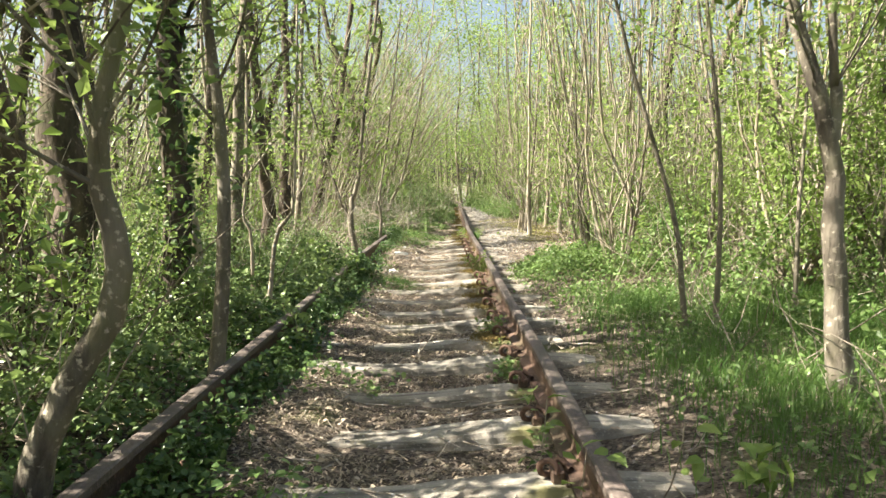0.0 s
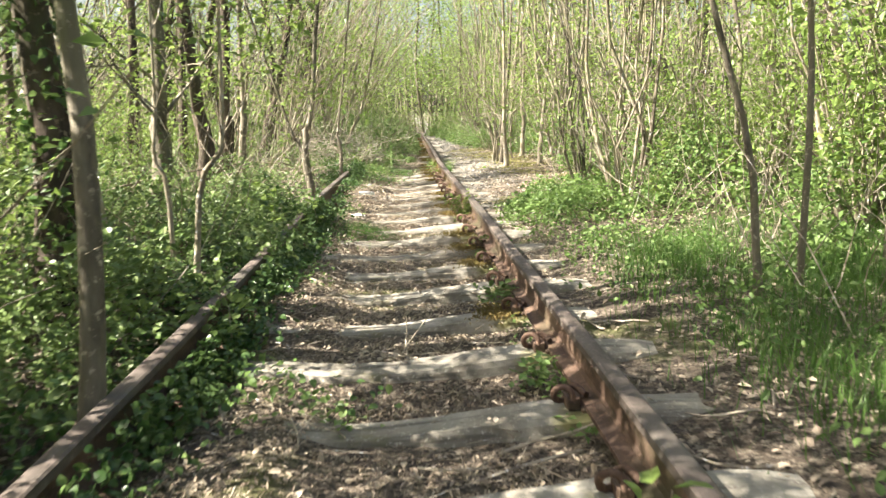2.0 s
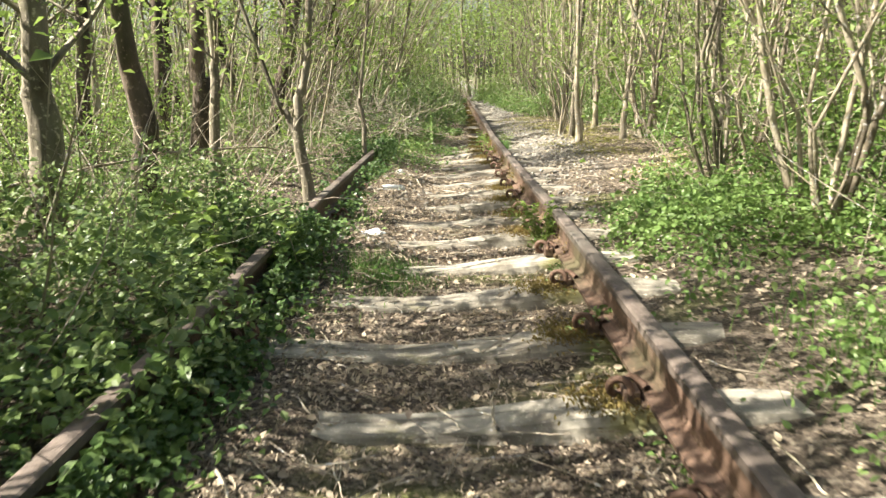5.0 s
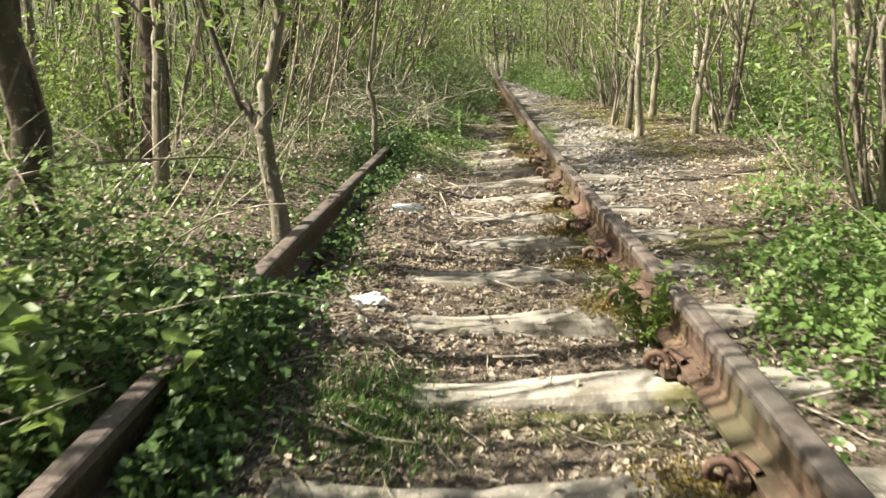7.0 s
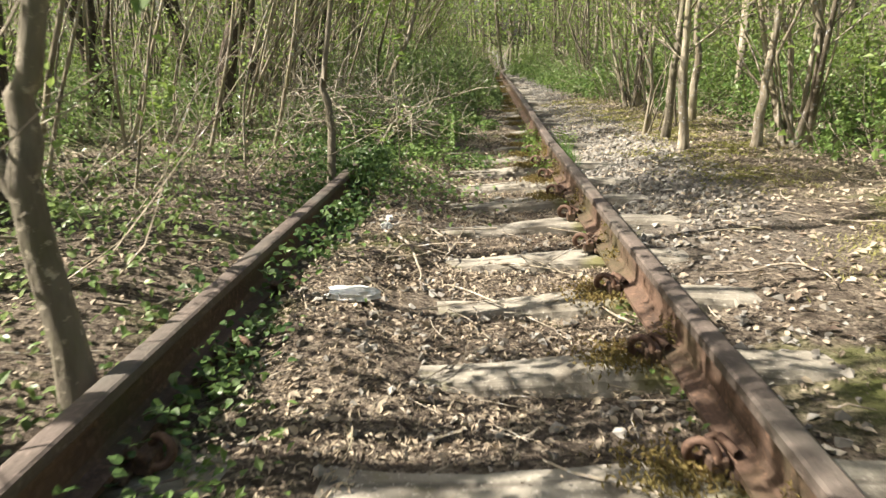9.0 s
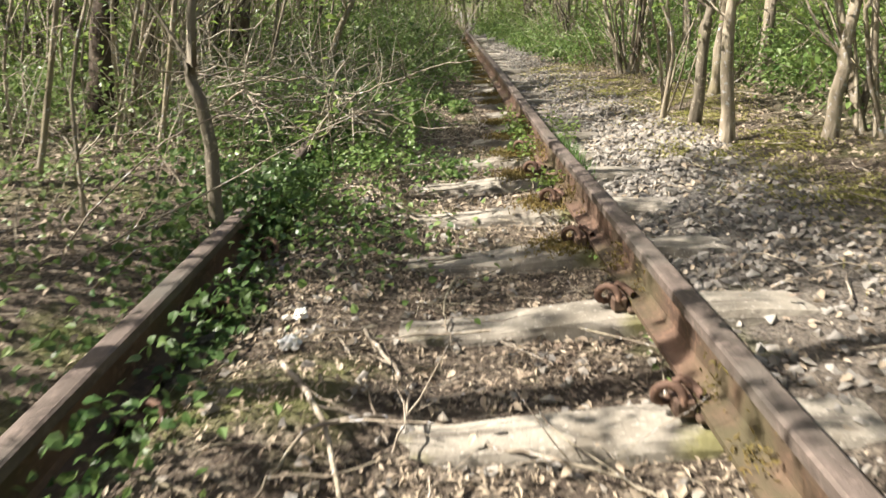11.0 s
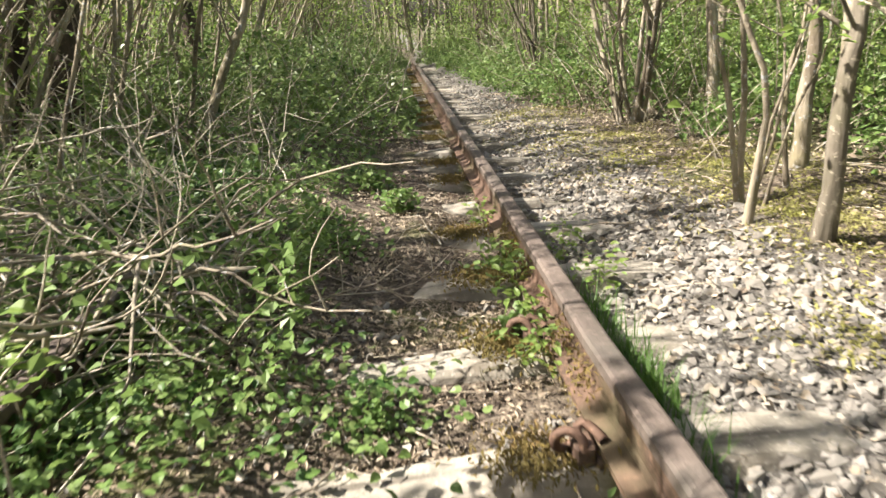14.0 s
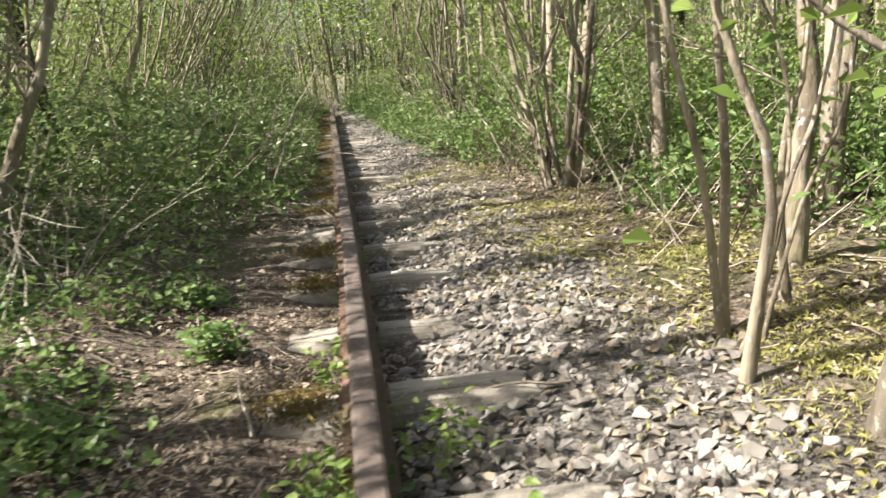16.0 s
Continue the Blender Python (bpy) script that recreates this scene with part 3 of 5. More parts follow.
known_tree("tree", sc((-2.62, 10.9, 0.1), (-2.6, 10.9, 1.0), (-2.66, 10.9, 1.6)), 0.1, SHADEBARK, "thick dark tree trunk in shade behind the rail", 8.5, (0, 0), low=0.5)
known_tree("tree", sc((-3.3, 18.2, 0.0), (-3.15, 18.2, 0.9), (-2.8, 18.2, 1.9)), 0.12, SHADEBARK, "thick dark leaning trunk behind the brush pile", 8, (0.3, 0), low=0.5)
known_tree("tree", sc((-3.0, 20.6, 0.0), (-2.9, 20.6, 0.9), (-2.6, 20.6, 1.9)), 0.09, SHADEBARK, "dark leaning trunk behind the brush pile", 8, (0.3, 0), low=0.5)
known_tree("tree", sc((-2.4, 22.6, 0.0), (-2.25, 22.6, 0.7), (-2.3, 22.6, 1.1), (-2.0, 22.6, 1.8)), 0.035, PALEBARK, "crooked pale stem leaning over brambles", 6, (0.4, 0), low=0.5)
known_tree("tree", sc((1.78, 17.2, -0.03), (1.75, 17.2, 0.67), (1.76, 17.2, 1.21)), 0.048, PALEBARK, "pale straight tree beside the stony path", 8, (0.1, 0.2), low=0.35, count=900, leaf=0.048)
known_tree("tree", sc((1.76, 17.93, -0.04), (1.82, 17.93, 0.7), (1.9, 17.93, 1.3)), 0.045, BARK, "slim brown tree leaning beside the stony path", 7.5, (0.2, 0.2), low=0.35, leaf=0.048)
known_tree("tree", sc((2.4, 16.9, -0.12), (2.43, 16.9, 0.41), (2.5, 16.9, 0.9)), 0.05, PALEBARK, "reddish-brown tree standing in dry leaves", 8, (0.2, 0), low=0.35, leaf=0.048)
known_tree("tree", sc((2.67, 23.0, -0.03), (2.64, 23.0, 0.69), (2.75, 23.0, 1.41)), 0.06, PALEBARK, "peeling pale tree in undergrowth", 7, (0.1, 0), low=0.35)
known_tree("tree", sc((-1.9, 21.5, 0.0), (-1.6, 21.5, 0.71), (-1.25, 21.5, 1.5)), 0.045, PALEBARK, "pale tree leaning over the brush pile", 7, (0.3, 0), low=0.4)
known_tree("tree", sc((-2.7, 27.0, 0.0), (-2.15, 27.0, 1.17), (-1.86, 27.0, 2.07)), 0.05, PALEBARK, GB, 7, (0.5, 0), low=0.4)
known_tree("tree", sc((4.45, 9.0, 0.0), (4.28, 9.0, 0.67), (3.87, 9.0, 1.78)), 0.05, PALEBARK, "pale leaning trunk among green leaves", 6, (-0.6, 0), low=0.4)

# full-crowned trees added on the sun side to shade the track and bank
for x, y, h in ((-3.4, 0.2, 8), (-4.6, 1.6, 8.5), (-3.3, 2.2, 7.5), (-4.3, 3.3, 8), (-2.9, -1.4, 7.5), (-5.4, 18.4, 6), (-6.0, 20.2, 6.5), (-4.6, 21.6, 6), (-3.9, 6.7, 6.5)):
    known_tree("tree", [(x, y, 0), (x + 0.1, y, 1.2), (x + 0.2, y + 0.1, 2.4)], 0.08, SHADEBARK, "dark tree with a full green crown, added for shade", h, (0.3, 0.2), limbs=16, count=3600 if y < 5 else 1800, leaf=0.082, low=0.46 if y < 5 else 0.4, reach=2.2)

# high crowns added to the left for dappled shade on bed and stones
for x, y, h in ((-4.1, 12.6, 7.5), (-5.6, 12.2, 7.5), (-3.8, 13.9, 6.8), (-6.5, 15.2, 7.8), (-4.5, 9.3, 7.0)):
    known_tree("tree", [(x, y, 0), (x + 0.1, y, 1.2), (x + 0.15, y + 0.1, 2.6)], 0.085, SHADEBARK, "tall dark tree with its leaves high up, added for shade", h, (0.1, 0.1), limbs=11, count=1200, leaf=0.075, low=0.7, reach=1.8)

# the coppiced stool beside the stones
def build_stool():
    rng = np.random.default_rng(5)
    foot = np.array([1.6, 16.9, float(land(1.6, 16.9)) - 0.04])
    lines = [sc((1.76, 18.8, -0.1), (1.67, 18.8, 0.53), (1.57, 18.8, 0.94), (1.5, 18.9, 2.0)), sc((1.79, 18.85, -0.1), (1.79, 18.85, 0.51), (1.75, 18.85, 1.1), (1.8, 18.9, 2.2)),
             sc((1.62, 18.4, -0.1), (1.7, 18.4, 0.54), (1.55, 18.4, 0.95), (1.5, 18.4, 1.2), (1.5, 18.4, 2.0)), sc((1.64, 18.4, -0.1), (1.75, 18.45, 0.4), (1.95, 18.5, 0.9), (2.05, 18.5, 2.0)),
             sc((2.41, 19.4, -0.1), (2.47, 19.4, 0.63), (2.43, 19.4, 1.11), (2.5, 19.4, 2.0)),
             sc((1.85, 18.7, -0.1), (2.0, 18.7, 0.4), (2.2, 18.75, 0.8), (2.25, 18.8, 2.0)), sc((1.7, 18.6, -0.1), (1.85, 18.6, 0.3), (1.9, 18.65, 0.8), (1.75, 18.7, 1.8)),
             sc((2.15, 19.0, -0.1), (2.1, 19.0, 0.5), (2.2, 19.0, 1.0), (2.1, 19.0, 2.1))]
    stems = []
    for i, ln in enumerate(lines):
        line = [np.array(p) - foot for p in ln]
        line[0][2] = 0
        line.append(line[-1] + [rng.normal(0.1, 0.3), rng.normal(0, 0.3), 3.2])
        stems.append(grow(line, (0.016, 0.02, 0.018, 0.01, 0.052, 0.009, 0.01, 0.016)[i], rng, 8, 70, 0.042, 0.55, 0.8, spread=0.14))
    plant_tree("hazel", stems, PALEBARK, SPRING, "coppiced hazel with several bare pale stems by the stones", "shrub", at=tuple(foot), limbs=True)


build_stool()


def hazel(seed, n, height, out, lean, bark):
    """A coppice stool: n thin stems from one foot that spread and arch over."""
    rng = np.random.default_rng(seed)
    stems = []
    for i in range(n):
        az = rng.uniform(0, 2 * np.pi)
        o = np.array([math.cos(az), math.sin(az), 0]) * out * rng.uniform(0.3, 1)
        h = height * rng.uniform(0.65, 1.05)
        c = lambda: rng.normal(0, 0.1, 3) * [1, 1, 0]
        k = lean * rng.uniform(0.7, 1.2)
        ln = [o * 0.12, o * 0.3 + c() + [k * 0.1, 0, h * 0.16], o * 0.45 + c() + [k * 0.26, 0, h * 0.34], o * 0.8 + c() + [k * 0.56, 0, h * 0.62], o * 1.2 + [k * 1.05, 0, h]]
        stems.append(grow(ln, rng.uniform(0.01, 0.03), rng, 4, 80, 0.06, 0.12, 1.2, sides=5, spread=0.25, subs=1, steps=9))
    root = plant_tree("hazel", [([join(w) for w, _ in stems], join([l for _, l in stems]))], bark, SPRING, "multi-stemmed hazel with thin arching stems and sparse spring leaves", "shrub", "hazels of the wood")
    return root


def pole(seed, height, bark, r0):
    rng = np.random.default_rng(seed)
    ln = [(0, 0, 0), (rng.normal(0, 0.1), rng.normal(0, 0.1), height * 0.3), (rng.normal(0, 0.25), rng.normal(0, 0.25), height * 0.65), (rng.normal(0, 0.5), rng.normal(0, 0.5), height)]
    return plant_tree("tree", [grow(ln, r0, rng, 11, 460, 0.072, 0.3, 1.6, sides=6, spread=0.15)], bark, SPRING, "slender upright woodland tree with sparse spring leaves", "tree", "trees of the wood")


KINDS = [hazel(11, 10, 6.0, 0.9, 2.6, PALEBARK), hazel(12, 10, 6.0, 1.1, 0.6, PALEBARK), hazel(13, 9, 5.5, 0.8, 0.3, BARK), hazel(14, 11, 6.0, 0.8, 3.5, BARK),
         pole(21, 7.5, BARK, 0.05), pole(22, 8.5, PALEBARK, 0.06), pole(23, 6.5, BARK, 0.035), pole(24, 9.5, SHADEBARK, 0.08), pole(25, 7.0, PALEBARK, 0.04), pole(26, 8.5, SHADEBARK, 0.12)]


def scatter_wood():
    rng = np.random.default_rng(31)
    spots = []
    first = {}
    for _ in range(6000):
        left = rng.random() < 0.5
        y = rng.uniform(-7, 40)
        x = -rng.uniform(1.75, 11) if left else rng.uniform(1.9, 11)
        if not left and -2 < y < 8.5 and x < 2.7:
            continue
        if not left and 13 < y < 20 and x < 2.5:
            continue
        if left and y < 4 and x > -2.2:
            continue
        if left and 3.5 < y < 17 and rng.random() < (0.55 if x < -2.4 else 0.92 if 7 < y < 12.5 else 0.6):
            continue
        if left and -6 < x < -2.2 and 8.0 < y < 11.6 and rng.random() < 0.8:
            continue
        if left and 14 < y < 21 and rng.random() < 0.5:
            continue
        if left and (x > -3.8 and 8.5 < y < 15.2 or x > -3.0 and 15.2 < y < 25):
            continue
        d = (0.62 if not left or x > -2.4 else 0.85) + 0.09 * abs(x)
        if any((x - a) ** 2 + (y - b) ** 2 < d * d for a, b in spots):
            continue
        spots.append((x, y))
        w = 0.62 if abs(x) < 4.5 else 0.4
        i = int(rng.choice([0, 3, 0, 2] if left and y > 7 else [1, 2])) if rng.random() < w else int(rng.integers(4, 10 if abs(x) > 2.8 else 9))
        # stems arch towards the light over the track
        turn = (0 if left else 180) + rng.normal(0, 22) if i < 4 else rng.uniform(0, 360)
        s = rng.uniform(0.8, 1.15)
        m = pose(x, y, float(land(x, y)) - 0.04, 0, 0, turn) @ Matrix.Scale(s, 4)
        if i not in first:
            first[i] = True
            KINDS[i].matrix_basis = m
        else:
            copy_thing(KINDS[i], m)
        if len(spots) >= 250:
            break
    for i, x, y in ((9, -2.6, 19), (7, -3.4, 20.5), (9, -2.3, 22.5), (7, -3.0, 17.6), (9, -4.2, 19.2), (5, 2.6, 19.7), (8, 3.1, 21), (4, 2.4, 22.6), (5, 3.6, 20), (8, 2.9, 24), (4, 3.0, 18.4), (5, 2.2, 25.5)):
        copy_thing(KINDS[i], pose(x, y, float(land(x, y)) - 0.04, 0, 0, x * 91 + y * 37) @ Matrix.Scale(0.95, 4))
    for k in range(5):
        x, y = -rng.uniform(2.4, 3.1), 16.0 + k * 2.0 + rng.uniform(-0.2, 0.2)
        copy_thing(KINDS[0], pose(x, y, float(land(x, y)) - 0.04, 0, 0, rng.normal(10, 18)) @ Matrix.Scale(rng.uniform(0.7, 0.9), 4))


scatter_wood()


def thin_stems():
    """Single thin stems behind the brush pile that lean towards the track."""
    rng = np.random.default_rng(37)
    kinds = []
    for i in range(4):
        h, k = rng.uniform(4.2, 5.5), rng.uniform(1.0, 2.4)
        ln = [(0, 0, 0), (k * 0.12 + rng.normal(0, 0.07), rng.normal(0, 0.07), h * 0.2), (k * 0.4 + rng.normal(0, 0.1), rng.normal(0, 0.1), h * 0.5), (k, rng.normal(0, 0.2), h)]
        kinds.append(plant_tree("sapling", [grow(ln, rng.uniform(0.014, 0.024), rng, 6, 70, 0.05, 0.25, 0.9, sides=6, spread=0.1, subs=2)], PALEBARK, SPRING, "thin bare-stemmed sapling leaning towards the track", "sapling", "thin saplings"))
    spots = []
    while len(spots) < 44:
        x, y = -rng.uniform(1.75, 4.2), rng.uniform(12.6, 23)
        if min([(x - a) ** 2 + (y - b) ** 2 for a, b in spots] + [9]) < 0.12 or (y < 15 and x > -1.9):
            continue
        spots.append((x, y))
        m = pose(x, y, float(land(x, y)) - 0.03, 0, 0, rng.normal(0, 30)) @ Matrix.Scale(rng.uniform(0.8, 1.2), 4)
        i = len(spots) - 1
        if i < 4:
            kinds[i].matrix_basis = m
        else:
            copy_thing(kinds[i % 4], m)


thin_stems()


def bush(seed, h, w, count, mat, label):
    """A leafy shrub: a spray of thin shoots with leaves from the ground up."""
    rng = np.random.default_rng(seed)
    wood, P = [], []
    for _ in range(12):
        az = rng.uniform(0, 2 * np.pi)
        d = (math.cos(az) * w, math.sin(az) * w, h * rng.uniform(0.7, 1.3))
        p = limb_path((0, 0, 0), d, math.hypot(w, h) * rng.uniform(0.6, 1.05), rng, 0.35, 7, -0.15)
        p[:, 2] = np.maximum(p[:, 2], 0.02)
        wood.append(tube(p, 0.009 * np.linspace(1, 0.25, 7), 3))
        P.append(p[2:])
    P = np.concatenate(P)
    P = P[rng.integers(0, len(P), count)] + rng.normal(0, 0.11, (count, 3))
    P[:, 2] = np.abs(P[:, 2])
    root = new("shrub")
    part("stem", mesh_from("stem", *join(wood), BARK), root)
    part("foliage", mesh_from("foliage", *leaves(P, 0.062, rng, 0.4, 0.62), mat), root)
    return tagged(root, label, "shrub", "shrubs of the wood")


BUSHES = [bush(201, 1.5, 0.6, 560, SPRING, "leafy green shrub in the wood"), bush(202, 2.3, 0.7, 840, SPRING, "tall leafy spring-green shrub in the wood"),
          bush(203, 1.0, 0.7, 600, UNDER, "low green bramble bush"), bush(204, 1.8, 0.5, 520, UNDER, "upright green shrub in the wood")]


def scatter_bushes():
    rng = np.random.default_rng(33)
    spots, first = [], {}
    for _ in range(5000):
        y = rng.uniform(-1, 38)
        left = rng.random() < 0.5
        edge = np.interp(y, [0, 3, 6, 12, 17, 18.5, 26, 31, 35, 38], [2.2, 1.9, 2.2, 2.9, 3.2, 3.2, 2.8, 2.0, 0.8, 0.0]) if left else np.interp(y, [0, 3, 8, 9, 12, 18, 20, 26, 31, 35, 38], [4.0, 3.4, 2.6, 2.3, 3.0, 2.9, 2.8, 2.6, 2.2, 1.2, 0.4])
        x = edge + rng.exponential(2.2)
        if x > 10:
            continue
        x = -x if left else x
        d = 0.5 + 0.05 * abs(x)
        if any((x - a) ** 2 + (y - b) ** 2 < d * d for a, b in spots):
            continue
        spots.append((x, y))
        i = int(rng.integers(0, 4))
        if abs(x) - edge < 0.5 and y < 18.5:
            i = (0, 2, 2, 3)[i]
        m = pose(x, y, float(land(x, y)) - 0.03, 0, 0, rng.uniform(0, 360)) @ Matrix.Scale(rng.uniform(0.6, 1.1), 4)
        if i not in first:
            first[i] = True
            BUSHES[i].matrix_basis = m
        else:
            copy_thing(BUSHES[i], m)
        if len(spots) >= 250:
            break
    for x, y, z in ((3.3, 6.6, 1.3), (3.7, 8.2, 1.6), (3.0, 9.3, 1.2), (4.4, 6.0, 1.5), (4.6, 9.6, 1.7), (5.3, 7.4, 1.8), (3.1, 11.0, 1.1), (4.2, 4.6, 1.2), (3.6, 5.4, 1.0), (4.9, 8.4, 1.9), (3.3, 7.6, 1.1), (5.6, 5.2, 1.7), (2.8, 18.6, 0.7), (3.3, 17.3, 0.7), (2.7, 20.2, 0.8), (3.6, 19.4, 0.9), (0.3, 36.6, 0.7), (1.2, 35.4, 0.6), (-0.1, 38.0, 0.8), (-2.3, 2.9, 0.8), (-2.0, 4.4, 0.7), (-3.4, 3.4, 1.1)):
        copy_thing(BUSHES[1], pose(x, y, float(land(x, y)) - 0.03, 0, 0, x * 77) @ Matrix.Scale(z, 4))


scatter_bushes()

def end_trees():
    rng = np.random.default_rng(91)
    ln = [(0, 0, 0), (0.1, 0.1, 1.8), (-0.1, 0.2, 3.6), (0.2, 0, 6.5)]
    first = plant_tree("tree", [grow(ln, 0.05, rng, 16, 3000, 0.075, 0.06, 1.9, sides=5, spread=0.3)], BARK, SPRING, "leafy green tree overhanging the end of the track", "tree", "trees of the wood")
    maple = plant_tree("tree", [grow(ln, 0.05, rng, 16, 2600, 0.085, 0.08, 1.8, sides=5, spread=0.24)], BARK, SPRING, "young maple with bright translucent spring leaves", "tree", "young maples", limbs=False)
    spots = [(-2.9, 27), (3.4, 28), (-2.3, 30), (2.9, 31.5), (-3.6, 29), (4.2, 29.5), (-1.9, 33), (2.4, 35), (0.6, 42), (-1.9, 36), (3.2, 37), (-3.6, 32.5), (-3.4, 24), (3.9, 25), (1.2, 45), (-1.4, 40), (-0.4, 43.6), (1.9, 40.2)]
    near = [(3.5, 6.3, 0.6), (4.3, 7.6, 0.75), (3.3, 8.8, 0.55), (5.2, 6.2, 0.8), (5.0, 9.2, 0.8), (4.1, 5.0, 0.6), (6.3, 7.4, 0.9)]
    for i, (x, y) in enumerate(spots):
        m = pose(x, y, float(land(x, y)) - 0.04, 0, 0, rng.uniform(0, 360)) @ Matrix.Scale(rng.uniform(0.8, 1.2) * (1.65 if y > 36 else 1.0), 4)
        if i:
            copy_thing(first, m)
        else:
            first.matrix_basis = m
    for i, (x, y, z) in enumerate(near):
        m = pose(x, y, float(land(x, y)) - 0.04, 0, 0, rng.uniform(0, 360)) @ Matrix.Scale(z, 4)
        if i:
            copy_thing(maple, m)
        else:
            maple.matrix_basis = m


end_trees()

# ---- the wood farther off ----
def far_wood():
    rng = np.random.default_rng(41)
    wood, P, S = [], [], []
    for _ in range(1500):
        a = rng.random()
        if a < 0.42:
            x, y = -rng.uniform(9, 30), rng.uniform(-14, 60)
        elif a < 0.84:
            x, y = rng.uniform(9, 30), rng.uniform(-14, 60)
        elif a < 0.95:
            x, y = rng.uniform(-10, 10), rng.uniform(34, 60)
            if abs(x - 0.3) < 1.4 and y < 44:
                continue
        else:
            x, y = rng.uniform(-10, 10), rng.uniform(-16, -7)
        h = rng.uniform(4, 9)
        z = float(land(x, y))
        top = np.array([x + rng.normal(0, 0.7), y + rng.normal(0, 0.7), z + h])
        mid = np.array([x + rng.normal(0, 0.25), y + rng.normal(0, 0.25), z + h * 0.5])
        r = rng.uniform(0.02, 0.07)
        wood.append(tube(smooth_path([(x, y, z), mid, top], 6), r * np.linspace(1, 0.3, 6), 4))
        n = 58
        q = rng.normal(0, 1, (n, 3)) * [0.9, 0.9, h * 0.22] + [x, y, z + h * 0.5]
        q[::3, 2] = z + rng.uniform(0.05, 1.3, len(q[::3]))
        q[:, 2] = np.maximum(q[:, 2], z + 0.05)
        P.append(q)
    V, F = join(wood)
    tagged(new("far_stems", mesh_from("far_stems", V, F, BARK)), "thin grey-brown stems of the wood beyond", "woodland", kind="stuff")
    P = np.concatenate(P)
    V, F = leaves(P, 0.14, rng, 0.3, 0.65)
    tagged(new("far_foliage", mesh_from("far_foliage", V, F, FARLEAF)), "light green spring foliage of the wood beyond", "woodland", kind="stuff")


far_wood()

# ---- undergrowth ----
def cover(n, rng, x0, x1, y0, y1, density, height):
    """Points of a leaf layer: density(x, y) 0..1 thins it, height(x, y) gives how far it stands above the ground."""
    out = []
    while sum(map(len, out)) < n:
        x, y = rng.uniform(x0, x1, 60000), rng.uniform(y0, y1, 60000)
        keep = rng.random(60000) < density(x, y)
        x, y = x[keep], y[keep]
        z = land(x, y) + 0.015 + height(x, y) * rng.random(len(x)) ** 0.7
        out.append(np.stack([x, y, z], 1))
    return np.concatenate(out)[:n]


def clump(x, y, f, seed):
    return np.clip(lump(x, y, f, seed) * 1.2 + 0.5, 0, 1)


def near_weight(x, y):
    return 1 / (1 + np.maximum(0, np.abs(x) - 2.5) * 0.5) / (1 + np.maximum(0, y - 18) * 0.06)


def left_density(x, y):
    edge = -1.32 - 0.12 * lump(x, y, 2.0, 3.0) + np.where(y > 12.2, np.clip((y - 12.2) * 0.35, 0, 0.55), 0) + np.where(y > 15.5, np.clip((y - 15.5) * 0.25, 0, 0.6), 0)
    open_ground = np.where((y > 9.8) & (y < 14.8) & (x > -3.6), np.where(y < 12.2, 0.85, 0.7), 1.0)
    thin = np.where((x > -3.0) & (y > 2.5) & (y < 9.6), 1.0, 0.5) * np.where((y > 14.6) & (y < 18) & (x > -3.2), 0.45, 1.0)
    body = np.where((x > -3.0) & (y > 2.5) & (y < 9.6), 0.65, 0.3)
    return thin * np.clip((edge - x) / 0.25, 0, 1) * (body + (1 - body) * clump(x, y, 1.6, 0.7)) * near_weight(x, y) * open_ground


def left_height(x, y):
    return (0.1 + 0.45 * np.clip((-1.2 - x) / 0.6, 0, 1) * clump(x, y, 1.2, 1.1) + 0.25 * np.clip((y - 17) / 4, 0, 1)) * np.where((y > 9.5) & (y < 14.6) & (x > -3.4), 0.42, 1.0)


def right_density(x, y):
    edge = np.interp(y, [-2, 2.4, 3, 4.2, 5, 7, 8.5, 9.6, 10.4, 12, 13.5, 17, 18.5, 20, 22, 25.5, 32, 36], [1.3, 0.95, 0.9, 0.88, 0.85, 0.6, 0.55, 0.6, 0.95, 1.7, 2.2, 2.2, 2.0, 1.9, 1.2, 1.0, 0.8, 0.6]) + 0.15 * lump(x, y, 1.7, 5.0)
    return np.clip((x - edge) / np.where(y < 12, 0.6, 0.4), 0, 1) * (0.12 + 0.88 * clump(x, y, 2.3, 2.4)) * near_weight(x, y) * np.interp(y, [4.2, 5.8], [0.4, 1.0])


def right_height(x, y):
    return 0.12 + np.interp(y, [4.5, 6.5], [0.12, 0.75]) * np.clip((x - 1.2) / 1.4, 0, 1) * clump(x, y, 1.1, 4.1) + 0.15 * np.clip((y - 17) / 4, 0, 1)


def stuff(name, V, F, mat, label, category):
    return tagged(new(name, mesh_from(name, V, F, mat)), label, category, kind="stuff")


